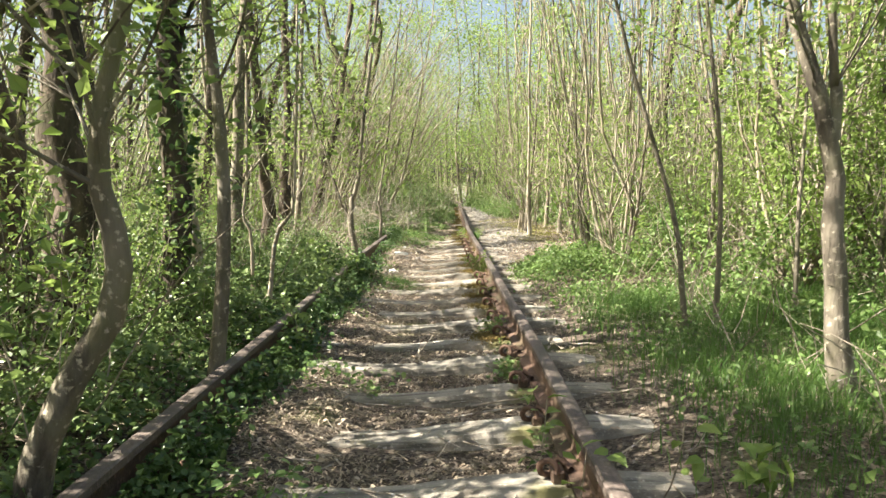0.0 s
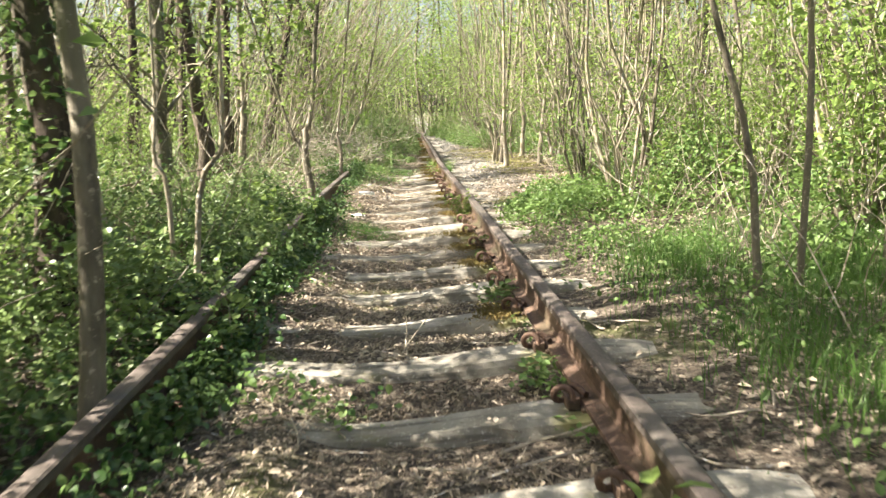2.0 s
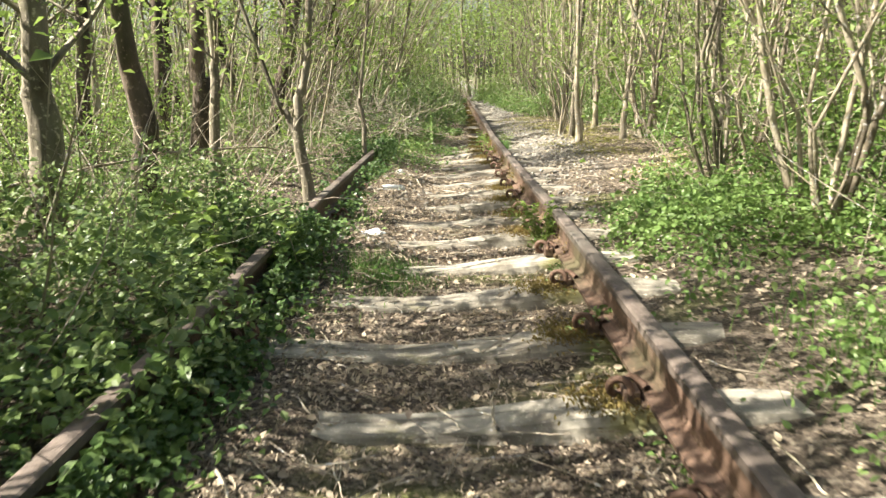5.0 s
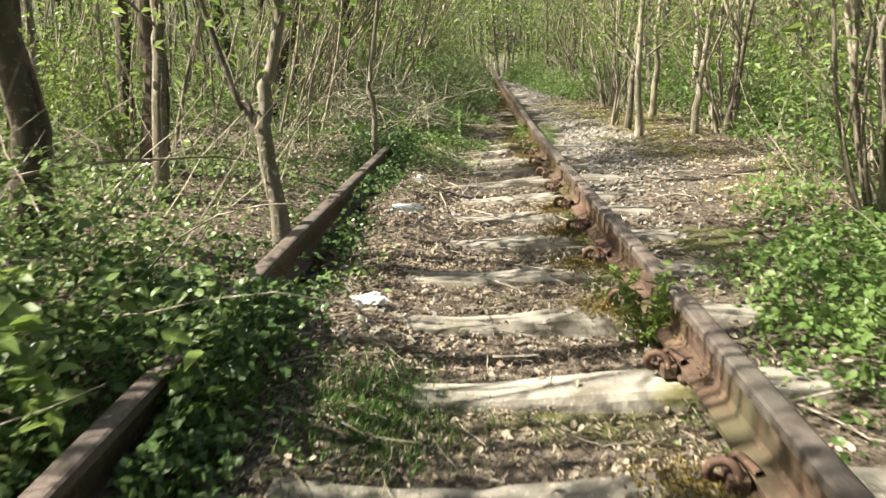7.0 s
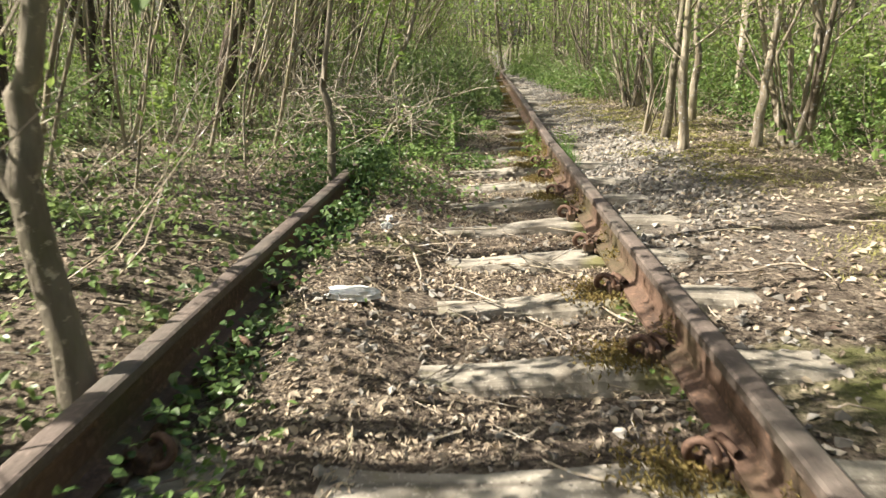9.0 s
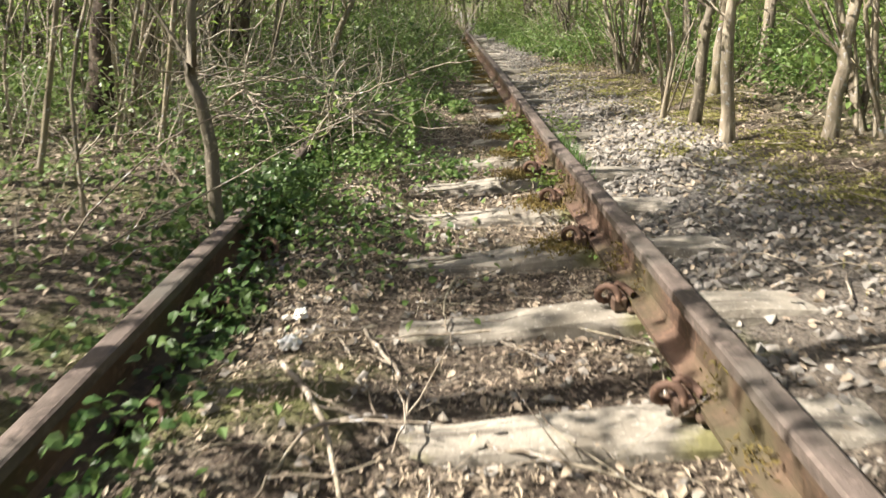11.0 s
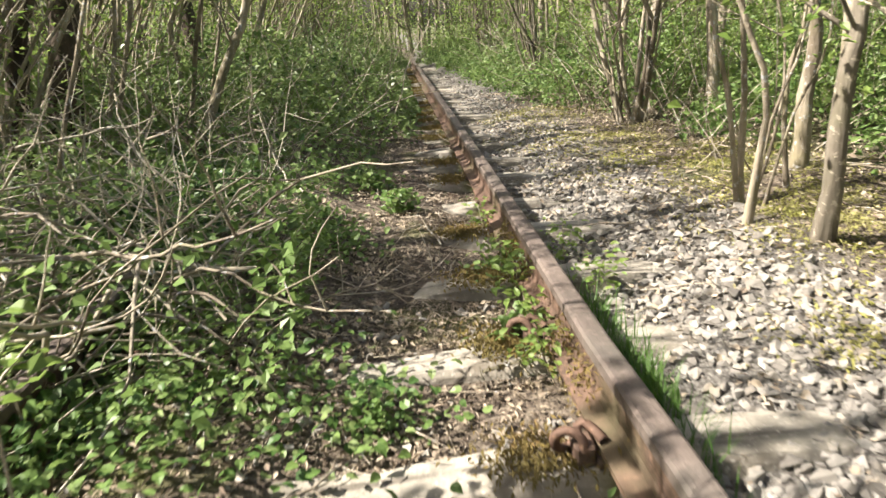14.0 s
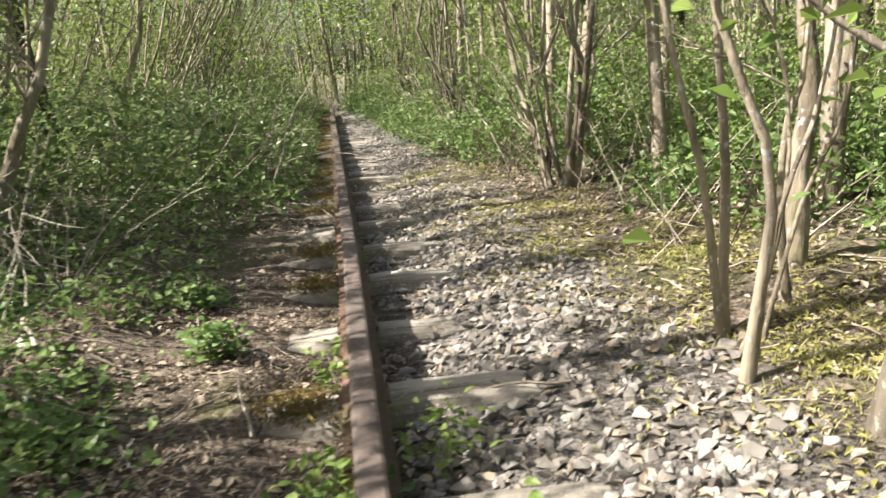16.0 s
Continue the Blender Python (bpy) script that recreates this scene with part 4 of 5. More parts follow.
def build_undergrowth():
    rng = np.random.default_rng(51)
    P = cover(82000, rng, -9, -0.3, -2, 36, left_density, left_height)
    near = (P[:, 0] > -2.3) & (P[:, 1] > 1.5) & (P[:, 1] < 15.5)
    stuff("bramble_leaves", *join([leaves(P[~near], 0.05, rng, 0.4, 0.62), fine_leaves(P[near], 0.038, rng, 0.35, 0.6)]), BRAMBLE, "green bramble and nettle leaves on the bank", "undergrowth")
    P = cover(76000, rng, 0.6, 10, -2, 38, right_density, right_height)
    near = (P[:, 0] < 2.3) & (P[:, 1] > 2.5) & (P[:, 1] < 10)
    stuff("shrub_leaves", *join([leaves(P[~near], 0.056, rng, 0.35, 0.62), fine_leaves(P[near], 0.036, rng, 0.3, 0.62)]), UNDER, "sunlit green bramble and shrub leaves", "undergrowth")
    # ivy along the buried rail
    def ivy_d(x, y):
        w = np.interp(y, [0, 1.8, 4.6, 6.6, 7.2, 9.2, 9.6, 12.4, 13.1, 13.5, 14.0, 14.25, 14.7, 15, 16.5, 18], [0.5, 0.3, 0.25, 0.35, 0.6, 0.7, 0.12, 0.12, 0.3, 0.9, 0.9, 0.12, 0.12, 0.5, 0.8, 0.6])
        inner = np.exp(-((x + 1.02) / 0.09) ** 2) * np.interp(y, [9, 9.6, 12.4, 13.2, 14.0, 14.3], [1.0, 0.3, 0.25, 0.7, 0.7, 0.3])
        band = np.exp(-((x + 1.28) / np.interp(y, [9, 10, 12, 13, 14.5], [0.26, 0.14, 0.12, 0.17, 0.2])) ** 2)
        return np.clip(band * w + inner, 0, 1) * (0.25 + 0.75 * clump(x, y, 2.5, 6.0))
    def ivy_h(x, y):
        burst = np.interp(y, [8.2, 8.35, 8.9, 9.2, 12.9, 13.4, 14.0, 14.2, 14.7, 15, 16.5, 17.5], [0, 0.55, 0.55, 0, 0, 0.7, 0.8, 0, 0, 0.3, 0.6, 0.4])
        return 0.07 + 0.2 * burst + 0.06 * np.clip((-1.15 - x) / 0.2, 0, 1) + 0.1 * np.exp(-((x + 1.05) / 0.06) ** 2)
    P = cover(20000, rng, -2.4, -0.6, 0.3, 18, ivy_d, ivy_h)
    on_rail = (P[:, 0] > -1.22) & (P[:, 0] < -1.1) & (np.interp(P[:, 1], [8.2, 8.35, 8.9, 9.2, 13.2, 13.5, 14.05, 14.2, 14.7, 14.85], [0, 1, 1, 0, 0, 1, 1, 0, 0, 1]) < 0.3)
    on_rail &= lump(P[:, 0], P[:, 1], 1.6, 2.2) < np.interp(P[:, 1], [3, 5, 7, 9.2, 9.4, 12.9], [0.5, 0.25, 0.0, 0.1, 3, 3])
    P = P[~on_rail]
    stuff("ivy", *fine_leaves(P, 0.034, rng, 0.3, 0.85), IVY, "dark glossy ivy creeping over the rail", "ivy")
    # thin shoots through the undergrowth
    st = []
    for _ in range(1700):
        y = rng.uniform(0, 30)
        x = -(1.5 + rng.exponential(1.6)) if rng.random() < 0.5 else 1.7 + rng.exponential(1.7)
        if x > 0 and 12.5 < y < 17.5 and x < 2.3:
            continue
        if y > 19 and x < 0:
            x += 0.8
        az = rng.uniform(0, 2 * np.pi)
        L = rng.uniform(0.35, 1.5)
        p = limb_path((x, y, float(land(x, y)) - 0.02), (math.cos(az) * 0.5, math.sin(az) * 0.5, rng.uniform(0.4, 1.4)), L, rng, 0.3, 7, -0.2)
        p[:, 2] = np.maximum(p[:, 2], land(p[:, 0], p[:, 1]) + 0.01)
        st.append(tube(p, rng.uniform(0.002, 0.006) * np.linspace(1, 0.4, 7), 3))
    for _ in range(420):
        right = rng.random() < 0.4
        x, y = (1.7 + rng.exponential(0.8), rng.uniform(20, 30)) if right else (-rng.uniform(0.2, 3.2), rng.uniform(19.2, 28))
        az = rng.uniform(0, 2 * np.pi)
        p = limb_path((x, y, float(land(x, y))), (math.cos(az) * 0.7, math.sin(az) * 0.7, rng.uniform(0.6, 1.4)), rng.uniform(0.6, 1.5), rng, 0.35, 7, -0.3)
        st.append(tube(p, rng.uniform(0.003, 0.009) * np.linspace(1, 0.4, 7), 3))
    stuff("dry_shoots", *join(st), TWIG, "thin dry bramble shoots through the undergrowth", "undergrowth")
    # grass of the clearing
    x, y = rng.uniform(0.8, 4.4, 66000), rng.uniform(1.0, 8.2, 66000)
    keep = rng.random(66000) < np.clip((x - 0.9) / 0.6, 0.05, 1) * np.clip((7.8 - y) / 1.5, 0, 1) * (0.25 + 0.75 * clump(x, y, 1.8, 0.2))
    x, y = x[keep], y[keep]
    P = np.stack([x, y, land(x, y) - 0.01], 1)
    stuff("grass", *blades(P, 0.15, rng, 0.0045, 1.2), GRASS, "soft green woodland grass", "grass")
    x, y = rng.normal(0.48, 0.04, 700), rng.normal(15.2, 0.3, 700)
    stuff("grass_tuft", *blades(np.stack([x, y, land(x, y)], 1), 0.13, rng, 0.005, 0.8), GRASS, "tuft of fresh grass against the rail", "grass")
    x, y = rng.normal(-0.6, 0.14, 2200), rng.normal(8.5, 0.2, 2200)
    stuff("grass_patch", *blades(np.stack([x, y, land(x, y)], 1), 0.035, rng, 0.004, 1.8), GRASS, "patch of short bright green grass between sleepers", "grass")
    x, y = rng.normal(-0.85, 0.28, 700), rng.normal(15.0, 0.3, 700)
    z = land(x, y) + 0.02 + 0.13 * rng.random(700)
    x2, y2 = rng.normal(-0.72, 0.25, 600), rng.normal(13.7, 0.4, 600)
    for cx, cy, r in ((-0.45, 16.6, 0.1), (-0.58, 16.95, 0.13), (-0.72, 16.3, 0.16), (-0.3, 18.0, 0.08), (-0.6, 17.8, 0.16), (-0.15, 17.3, 0.05), (0.33, 5.8, 0.06), (0.36, 7.4, 0.05), (0.31, 4.4, 0.04), (-0.55, 4.2, 0.13), (-0.65, 2.6, 0.13), (0.27, 16.2, 0.07), (0.25, 15.5, 0.06), (-0.25, 15.1, 0.1), (-0.6, 15.3, 0.18), (-0.75, 15.7, 0.2)):
        n = 230 if cy > 9 else 110
        px, py = rng.normal(cx, r, n), rng.normal(cy, r, n)
        x, y, z = np.append(x, px), np.append(y, py), np.append(z, land(px, py) + 0.01 + 0.12 * rng.random(n))
    P = np.concatenate([np.stack([x, y, z], 1), np.stack([x2, y2, land(x2, y2) + 0.01 + 0.07 * rng.random(600)], 1)])
    stuff("ground_ivy", *fine_leaves(P, 0.034, rng, 0.5, 0.8), UNDER, "low green weeds and ground ivy between sleepers", "ivy")
    # low green in the bed
    x, y = rng.uniform(-1.1, 0.42, 60000), rng.uniform(0, 19, 60000)
    d = np.clip((-0.62 - x) / 0.3, 0, 1) * np.interp(y, [0, 3, 5, 8, 9.5, 11, 13, 14, 16], [0.5, 0.45, 0.3, 0.35, 0.5, 0.1, 0.1, 0.6, 0.6]) + np.clip((x - 0.25) / 0.1, 0, 1) * 0.4
    keep = rng.random(60000) < d * np.clip(lump(x, y, 2.6, 8.0) * 1.6 + 0.3, 0, 1)
    x, y = x[keep], y[keep]
    P = np.stack([x, y, land(x, y) + 0.02 + 0.06 * rng.random(len(x))], 1)
    stuff("weeds", *leaves(P, 0.034, rng, 0.5, 0.6), UNDER, "small green weeds between the sleepers", "weeds")


build_undergrowth()


def heap(name, n, box, top, size, mat, label, seed, fine=False):
    """A dense heap of bramble leaves, thickest at its upper side; top(x, y): its height, 0 where there is none."""
    rng = np.random.default_rng(seed)
    out, have = [], 0
    while have < n:
        x, y = rng.uniform(box[0], box[1], 40000), rng.uniform(box[2], box[3], 40000)
        h = top(x, y) * (0.7 + 0.55 * lump(x, y, 3.6, seed) + 0.3 * lump(x, y, 9.0, seed + 2))
        keep = rng.random(40000) < np.clip(h / 0.12, 0, 1)
        x, y, h = x[keep], y[keep], h[keep]
        out.append(np.stack([x, y, land(x, y) + 0.01 + h * (1 - 0.7 * rng.random(len(x)) ** 1.6)], 1))
        have += len(x)
    P = np.concatenate(out)[:n]
    return stuff(name, *(fine_leaves if fine else leaves)(P, size * rng.uniform(0.6, 1.3, n), rng, 0.4, 0.66), mat, label, "undergrowth")


def far_left_top(x, y):
    edge = np.interp(y, [16.6, 18.9, 19.4, 20, 21, 33, 36], [-1.5, -1.25, -0.6, 0.05, 0.2, 0.2, 0.5]) - 0.12 * np.abs(lump(x, y, 3.0, 2.0))
    return np.clip((edge - x) / 0.45, 0, 1) ** 0.7 * (0.3 + 0.45 * np.clip((edge - x) / 1.6, 0, 1) + 0.3 * clump(x, y, 1.3, 5.0)) * np.interp(y, [16.6, 18, 21], [0.3, 0.7, 1.0])


def far_right_top(x, y):
    edge = np.interp(y, [18.5, 20.5, 22, 25.5, 32, 37], [2.5, 2.15, 1.45, 1.2, 0.95, 0.5]) + 0.15 * lump(x, y, 2.4, 1.0)
    return np.clip((x - edge) / 0.4, 0, 1) ** 0.7 * (0.25 + 0.4 * np.clip((x - edge) / 1.5, 0, 1) + 0.4 * clump(x, y, 1.4, 3.0))


def rail_top(x, y):
    over = np.interp(y, [2.4, 4.6, 4.9, 5.3, 5.5, 6.1, 6.3, 6.7, 7.0, 7.6, 7.75, 8.2, 8.35, 8.8, 9.0], [0.0, 0.1, 0.42, 0.4, 0.1, 0.1, 0.45, 0.3, 0.5, 0.5, 0.08, 0.08, 0.42, 0.42, 0.0])
    bank = np.interp(y, [2.2, 4.5, 6, 8.8, 9.2], [0.12, 0.3, 0.36, 0.34, 0.0])
    return np.where(x > -1.22, over * np.clip((-0.93 - x) / 0.12, 0, 1), np.maximum(over, bank * np.clip((-1.18 - x) / 0.25, 0, 1))) * np.clip((x + 2.1) / 0.4, 0, 1)


def verge_top(x, y):
    return 0.3 * np.clip((x - 0.68 - 0.12 * lump(x, y, 3.0, 4.0)) / 0.5, 0, 1) * np.interp(y, [8.2, 8.6, 9.7, 10.2], [0, 1, 1, 0]) * np.clip((2.6 - x) / 0.5, 0, 1)


heap("bramble_heap", 42000, (-4.0, 0.4, 16.6, 36), far_left_top, 0.066, BRAMBLE, "sunlit green bramble heap over the buried rail", 3)
heap("bramble_heap", 34000, (0.5, 5.0, 18.5, 37), far_right_top, 0.066, BRAMBLE, "sunlit green bramble thicket beside the stony path", 4)
heap("bramble_heap", 9000, (-2.1, -0.9, 2.3, 9.2), rail_top, 0.044, BRAMBLE, "green bramble and ivy leaves spilling over the rail", 5, True)
heap("bramble_heap", 7500, (0.6, 2.6, 8.2, 10.2), verge_top, 0.036, UNDER, "low dark green bramble beside the rail", 6, True)

# ---- litter on the ground ----
def build_litter():
    rng = np.random.default_rng(61)
    n = 56000
    x, y = rng.uniform(-3.6, 3.6, n), rng.uniform(0, 24, n)
    k = np.round((y - FIRST + 0.07) / PITCH)
    on = np.abs(y - FIRST + 0.1 - k * PITCH) < 0.13
    keep = rng.random(n) < np.where(on & (np.abs(x + 0.35) < 1.25), 0.07, 0.8)
    keep &= ~((np.abs(x - RIGHT_IN - 0.03 - rail_shift(y)) < 0.05) | (np.abs(x - LEFT_IN + 0.03) < 0.05))
    x, y, on = x[keep], y[keep], on[keep]
    z = land(x, y) + 0.008 + 0.012 * rng.random(len(x)) + np.where(on & (np.abs(x + 0.35) < 1.25), 0.03 + 0.02 * np.exp(-((x + 0.15) / 0.5) ** 4), 0)
    P = np.stack([x, y, z], 1)
    near = (np.abs(x + 0.35) < 1.3) & (y > 1.5) & (y < 18)
    chips = leaves(P[near][::2] + rng.normal(0, 0.02, (len(P[near][::2]), 3)) * [1, 1, 0.1], 0.02, rng, 0.5, 0.35, 0.6)
    stuff("leaf_litter", *join([leaves(P[~near], 0.036, rng, 0.6, 0.6, 0.5), fine_leaves(P[near], 0.028, rng, 0.45, 0.62, 0.5), chips]), DEADLEAF, "dry brown and grey fallen leaves", "leaf litter")
    # a closer layer of broken leaves in the bed between the sleepers
    n = 85000
    x, y = rng.uniform(-1.0, 0.4, n), rng.uniform(1.5, 18.5, n)
    k = np.round((y - FIRST + 0.07) / PITCH)
    on = (np.abs(y - FIRST + 0.09 - k * PITCH) < 0.12) & (x > -0.55)
    keep = ~on & (rng.random(n) < 0.35 + 0.65 * clump(x, y, 3.1, 7.0))
    x, y = x[keep], y[keep]
    P = np.stack([x, y, land(x, y) + 0.006 + 0.014 * rng.random(len(x))], 1)
    stuff("leaf_litter", *leaves(P, 0.019, rng, 0.5, 0.36, 0.75), DEADLEAF, "pale broken leaves and twig bits between the sleepers", "leaf litter")
    # straw and moss beside the stones
    x, y = rng.uniform(1.0, 2.8, 60000), rng.uniform(11, 22, 60000)
    keep = rng.random(60000) < np.clip(lump(x, y, 1.9, 9.0) * 1.8 + 0.2, 0, 1) * np.exp(-((x - 1.85) / 0.4) ** 2)
    x, y = x[keep], y[keep]
    stuff("dry_grass", *blades(np.stack([x, y, land(x, y)], 1), 0.022, rng, 0.004, 4.0), STRAW, "flattened yellow dry grass and moss", "dry grass")
    chunks = []
    for x, y, r in ((1.5, 18.3, 0.35), (1.75, 16.4, 0.28), (1.35, 19.6, 0.35), (1.95, 17.3, 0.3), (1.3, 15.2, 0.16), (1.9, 15.3, 0.25), (1.2, 21.2, 0.3), (1.55, 14.0, 0.2), (2.1, 18.2, 0.3)):
        n = int(5500 * r)
        px, py = x + rng.normal(0, r, n), y + rng.normal(0, r * 1.2, n)
        keep = lump(px, py, 4.0, 1.0) > -0.25
        px, py = px[keep], py[keep]
        chunks.append(leaves(np.stack([px, py, land(px, py) + 0.012 + 0.01 * rng.random(len(px))], 1), 0.026, rng, 0.55, 0.4))
    stuff("moss_patch", *join(chunks), STRAW, "yellow-green moss patches beside the stones", "moss")
    # loose twigs
    tw = []
    for _ in range(420):
        x, y = rng.uniform(-2.6, 2.6), rng.uniform(0.5, 21)
        L = rng.uniform(0.12, 0.5)
        az = rng.uniform(0, 2 * np.pi)
        p = limb_path((x, y, 0), (math.cos(az), math.sin(az), 0), L, rng, 0.3, 6, 0)
        p[:, 2] = np.maximum(land(p[:, 0], p[:, 1]) + 0.012 + 0.02 * rng.random(6), np.where(np.abs(p[:, 0] + 0.35) < 1.25, SEAT - 0.02, -1))
        tw.append(tube(p, rng.uniform(0.003, 0.007) * np.linspace(1, 0.5, 6), 4))
    for _ in range(520):
        x, y = rng.uniform(-0.95, 0.35), rng.uniform(2.0, 17.5)
        az = rng.uniform(0, 2 * np.pi)
        p = limb_path((x, y, 0), (math.cos(az), math.sin(az), 0), rng.uniform(0.06, 0.26), rng, 0.3, 5, 0)
        p[:, 2] = np.maximum(land(p[:, 0], p[:, 1]) + 0.016 + 0.02 * rng.random(5), SEAT - 0.03)
        tw.append(tube(p, rng.uniform(0.002, 0.004) * np.linspace(1, 0.5, 5), 3))
    stuff("twigs", *join(tw), TWIG, "dry grey twigs strewn on the ground", "twigs")


build_litter()

# ---- ballast ----
def stone_shape(seed):
    """An angular broken stone."""
    rng = np.random.default_rng(seed)
    bm = bmesh.new()
    for p in rng.normal(0, 1, (9, 3)):
        bm.verts.new(p / np.linalg.norm(p) * rng.uniform(0.75, 1.1) * [1.0, 0.9, 0.7])
    r = bmesh.ops.convex_hull(bm, input=bm.verts[:])
    bmesh.ops.delete(bm, geom=[v for v in bm.verts if not v.link_faces], context="VERTS")
    bmesh.ops.triangulate(bm, faces=bm.faces[:])
    bm.verts.index_update()
    V = np.array([v.co[:] for v in bm.verts])
    F = np.array([[v.index for v in f.verts] for f in bm.faces])
    bm.free()
    return V, F


def build_ballast():
    rng = np.random.default_rng(71)
    shapes = [stone_shape(s) for s in range(10)]
    spots = []
    while len(spots) < 12500:
        y = rng.uniform(9.0, 30)
        x = rng.uniform(-1.0, 2.1)
        right = x > 0.56 + rail_shift(y)
        width = np.interp(y, [9, 11, 14, 18, 24, 30], [0.9, 1.2, 1.65, 1.55, 1.2, 0.9])
        d = np.clip((width - x) / 0.35, 0, 1) * np.interp(y, [9, 12, 13.3, 14.6], [0.06, 0.2, 0.5, 1.0]) if right else 0.1 * (y < 16)
        d = d * (0.3 + 0.7 * float(clump(x, y, 2.2, 3.3)))
        if rng.random() < d:
            spots.append((x, y))
    near = [p for p in spots if 0.55 < p[0] < 1.7 and 13.2 < p[1] < 17.5][:300]
    near_set = set(near)
    meshes = [mesh_from("stone", V, F, STONE) for V, F in shapes]
    chunks = []
    for x, y in spots:
        if (x, y) in near_set:
            continue
        V, F = shapes[rng.integers(10)]
        s = rng.uniform(0.01, 0.03) if y < 22 else rng.uniform(0.018, 0.032)
        a = rng.uniform(0, 2 * np.pi)
        R = np.array([[math.cos(a), -math.sin(a), 0], [math.sin(a), math.cos(a), 0], [0, 0, 1]])
        chunks.append(((V * s) @ R.T + [x, y, float(land(x, y)) + s * 0.3], F))
    bed = stuff("ballast", *join(chunks), STONE, "pale grey crushed stone ballast beside the rail", "ballast")
    for i, (x, y) in enumerate(near):
        o = part("stone", meshes[i % 10], bed)
        s = rng.uniform(0.022, 0.042)
        o.matrix_world = pose(x, y, float(land(x, y)) + s * 0.35, rng.uniform(-20, 20), rng.uniform(-20, 20), rng.uniform(0, 360)) @ Matrix.Scale(s, 4)


build_ballast()

# ---- brush pile and fallen branches ----
def build_brush():
    rng = np.random.default_rng(81)
    wood = []
    for i in range(130):
        x, y = -1.4 + rng.normal(0, 0.5), (15.9 if i > 60 else 15.45) + rng.normal(0, 0.65 if i > 60 else 0.25)
        x = min(x, -0.4)
        z = float(land(x, y)) + rng.uniform(0.02, 0.55) * max(0.15, 1 - ((x + 1.6) / 1.5) ** 2)
        az = rng.normal(0.2, 0.8) + (np.pi if rng.random() < 0.5 else 0)
        p = limb_path((x, y, z), (math.cos(az), math.sin(az), rng.normal(0.1, 0.25)), rng.uniform(0.35, 1.1), rng, 0.5, 9, 0)
        p[:, 2] = np.maximum(p[:, 2], land(p[:, 0], p[:, 1]) + 0.01)
        r = rng.uniform(0.003, 0.008) if i > 60 else rng.uniform(0.004, 0.009) if i > 22 else rng.uniform(0.006, 0.011)
        wood.append(tube(p, r * np.linspace(1, 0.35, 9), 5))
        for _ in range(2):
            b = p[rng.integers(2, 8)]
            q = limb_path(b, rng.normal(0, 1, 3) + [0, 0, 0.3], rng.uniform(0.2, 0.5), rng, 0.4, 6, 0)
            q[:, 2] = np.maximum(q[:, 2], land(q[:, 0], q[:, 1]) + 0.01)
            wood.append(tube(q, r * 0.5 * np.linspace(1, 0.4, 6), 4))
    foot = np.array([-1.5, 15.6, float(land(-1.5, 15.6))])
    root = new("brush_pile")
    root.matrix_world = pose(*foot)
    for i in range(0, len(wood), 3):  # a branch and its two side twigs
        V, F = join(wood[i:i + 3])
        part("branch", mesh_from("branch", V - foot, F, PALETWIG if i % 2 else TWIG, True), root)
    P = rng.normal(0, 1, (4200, 3)) * [0.66, 0.55, 0.18] + [0.0, 0.25, 0.12]
    P[:, 2] = np.abs(P[:, 2]) + 0.02
    P[:, 0] = np.minimum(P[:, 0], 1.0)
    part("bramble", mesh_from("bramble", *leaves(P, 0.04, rng, 0.4, 0.7), UNDER), root, "green bramble leaves through the branches")
    tagged(root, "heap of dry pale branches overgrown with brambles over the rail", "brush pile")


build_brush()


def dead_shrub(x, y, h, n, seed):
    """A leafless shrub: a fan of pale dry shoots."""
    rng = np.random.default_rng(seed)
    root = new("dead_shrub")
    root.matrix_world = pose(*gz(x, y))
    for _ in range(n):
        az = rng.uniform(0, 2 * np.pi)
        p = limb_path((0, 0, -0.02), (math.cos(az) * 0.8, math.sin(az) * 0.8, rng.uniform(0.4, 1.4)), h * rng.uniform(0.6, 1.2), rng, 0.35, 9, 0)
        p[:, 2] = np.maximum(p[:, 2], 0.0)
        ch = [tube(p, 0.005 * np.linspace(1, 0.3, 9), 4)]
        for _ in range(5):
            q = limb_path(p[rng.integers(2, 8)], rng.normal(0, 1, 3) + [0, 0, 0.6], h * rng.uniform(0.15, 0.4), rng, 0.35, 5, 0)
            ch.append(tube(q, 0.0026 * np.linspace(1, 0.4, 5), 3))
        part("shoot", mesh_from("shoot", *join(ch), PALETWIG, True), root)
    return tagged(root, "leafless shrub of pale dry twigs behind the brush", "shrub", "dead shrubs")


def gz(x, y, up=0.0):
    return (x, y, float(land(x, y)) + up)


dead_shrub(-1.15, 16.9, 1.1, 12, 1)
dead_shrub(-1.4, 15.8, 0.9, 9, 5)
dead_shrub(-0.85, 16.1, 0.7, 10, 6)
dead_shrub(-2.0, 15.2, 0.9, 7, 7)
dead_shrub(-1.9, 16.3, 1.2, 10, 2)
dead_shrub(-2.5, 14.9, 1.2, 8, 3)
dead_shrub(-0.95, 18.2, 1.0, 12, 4)


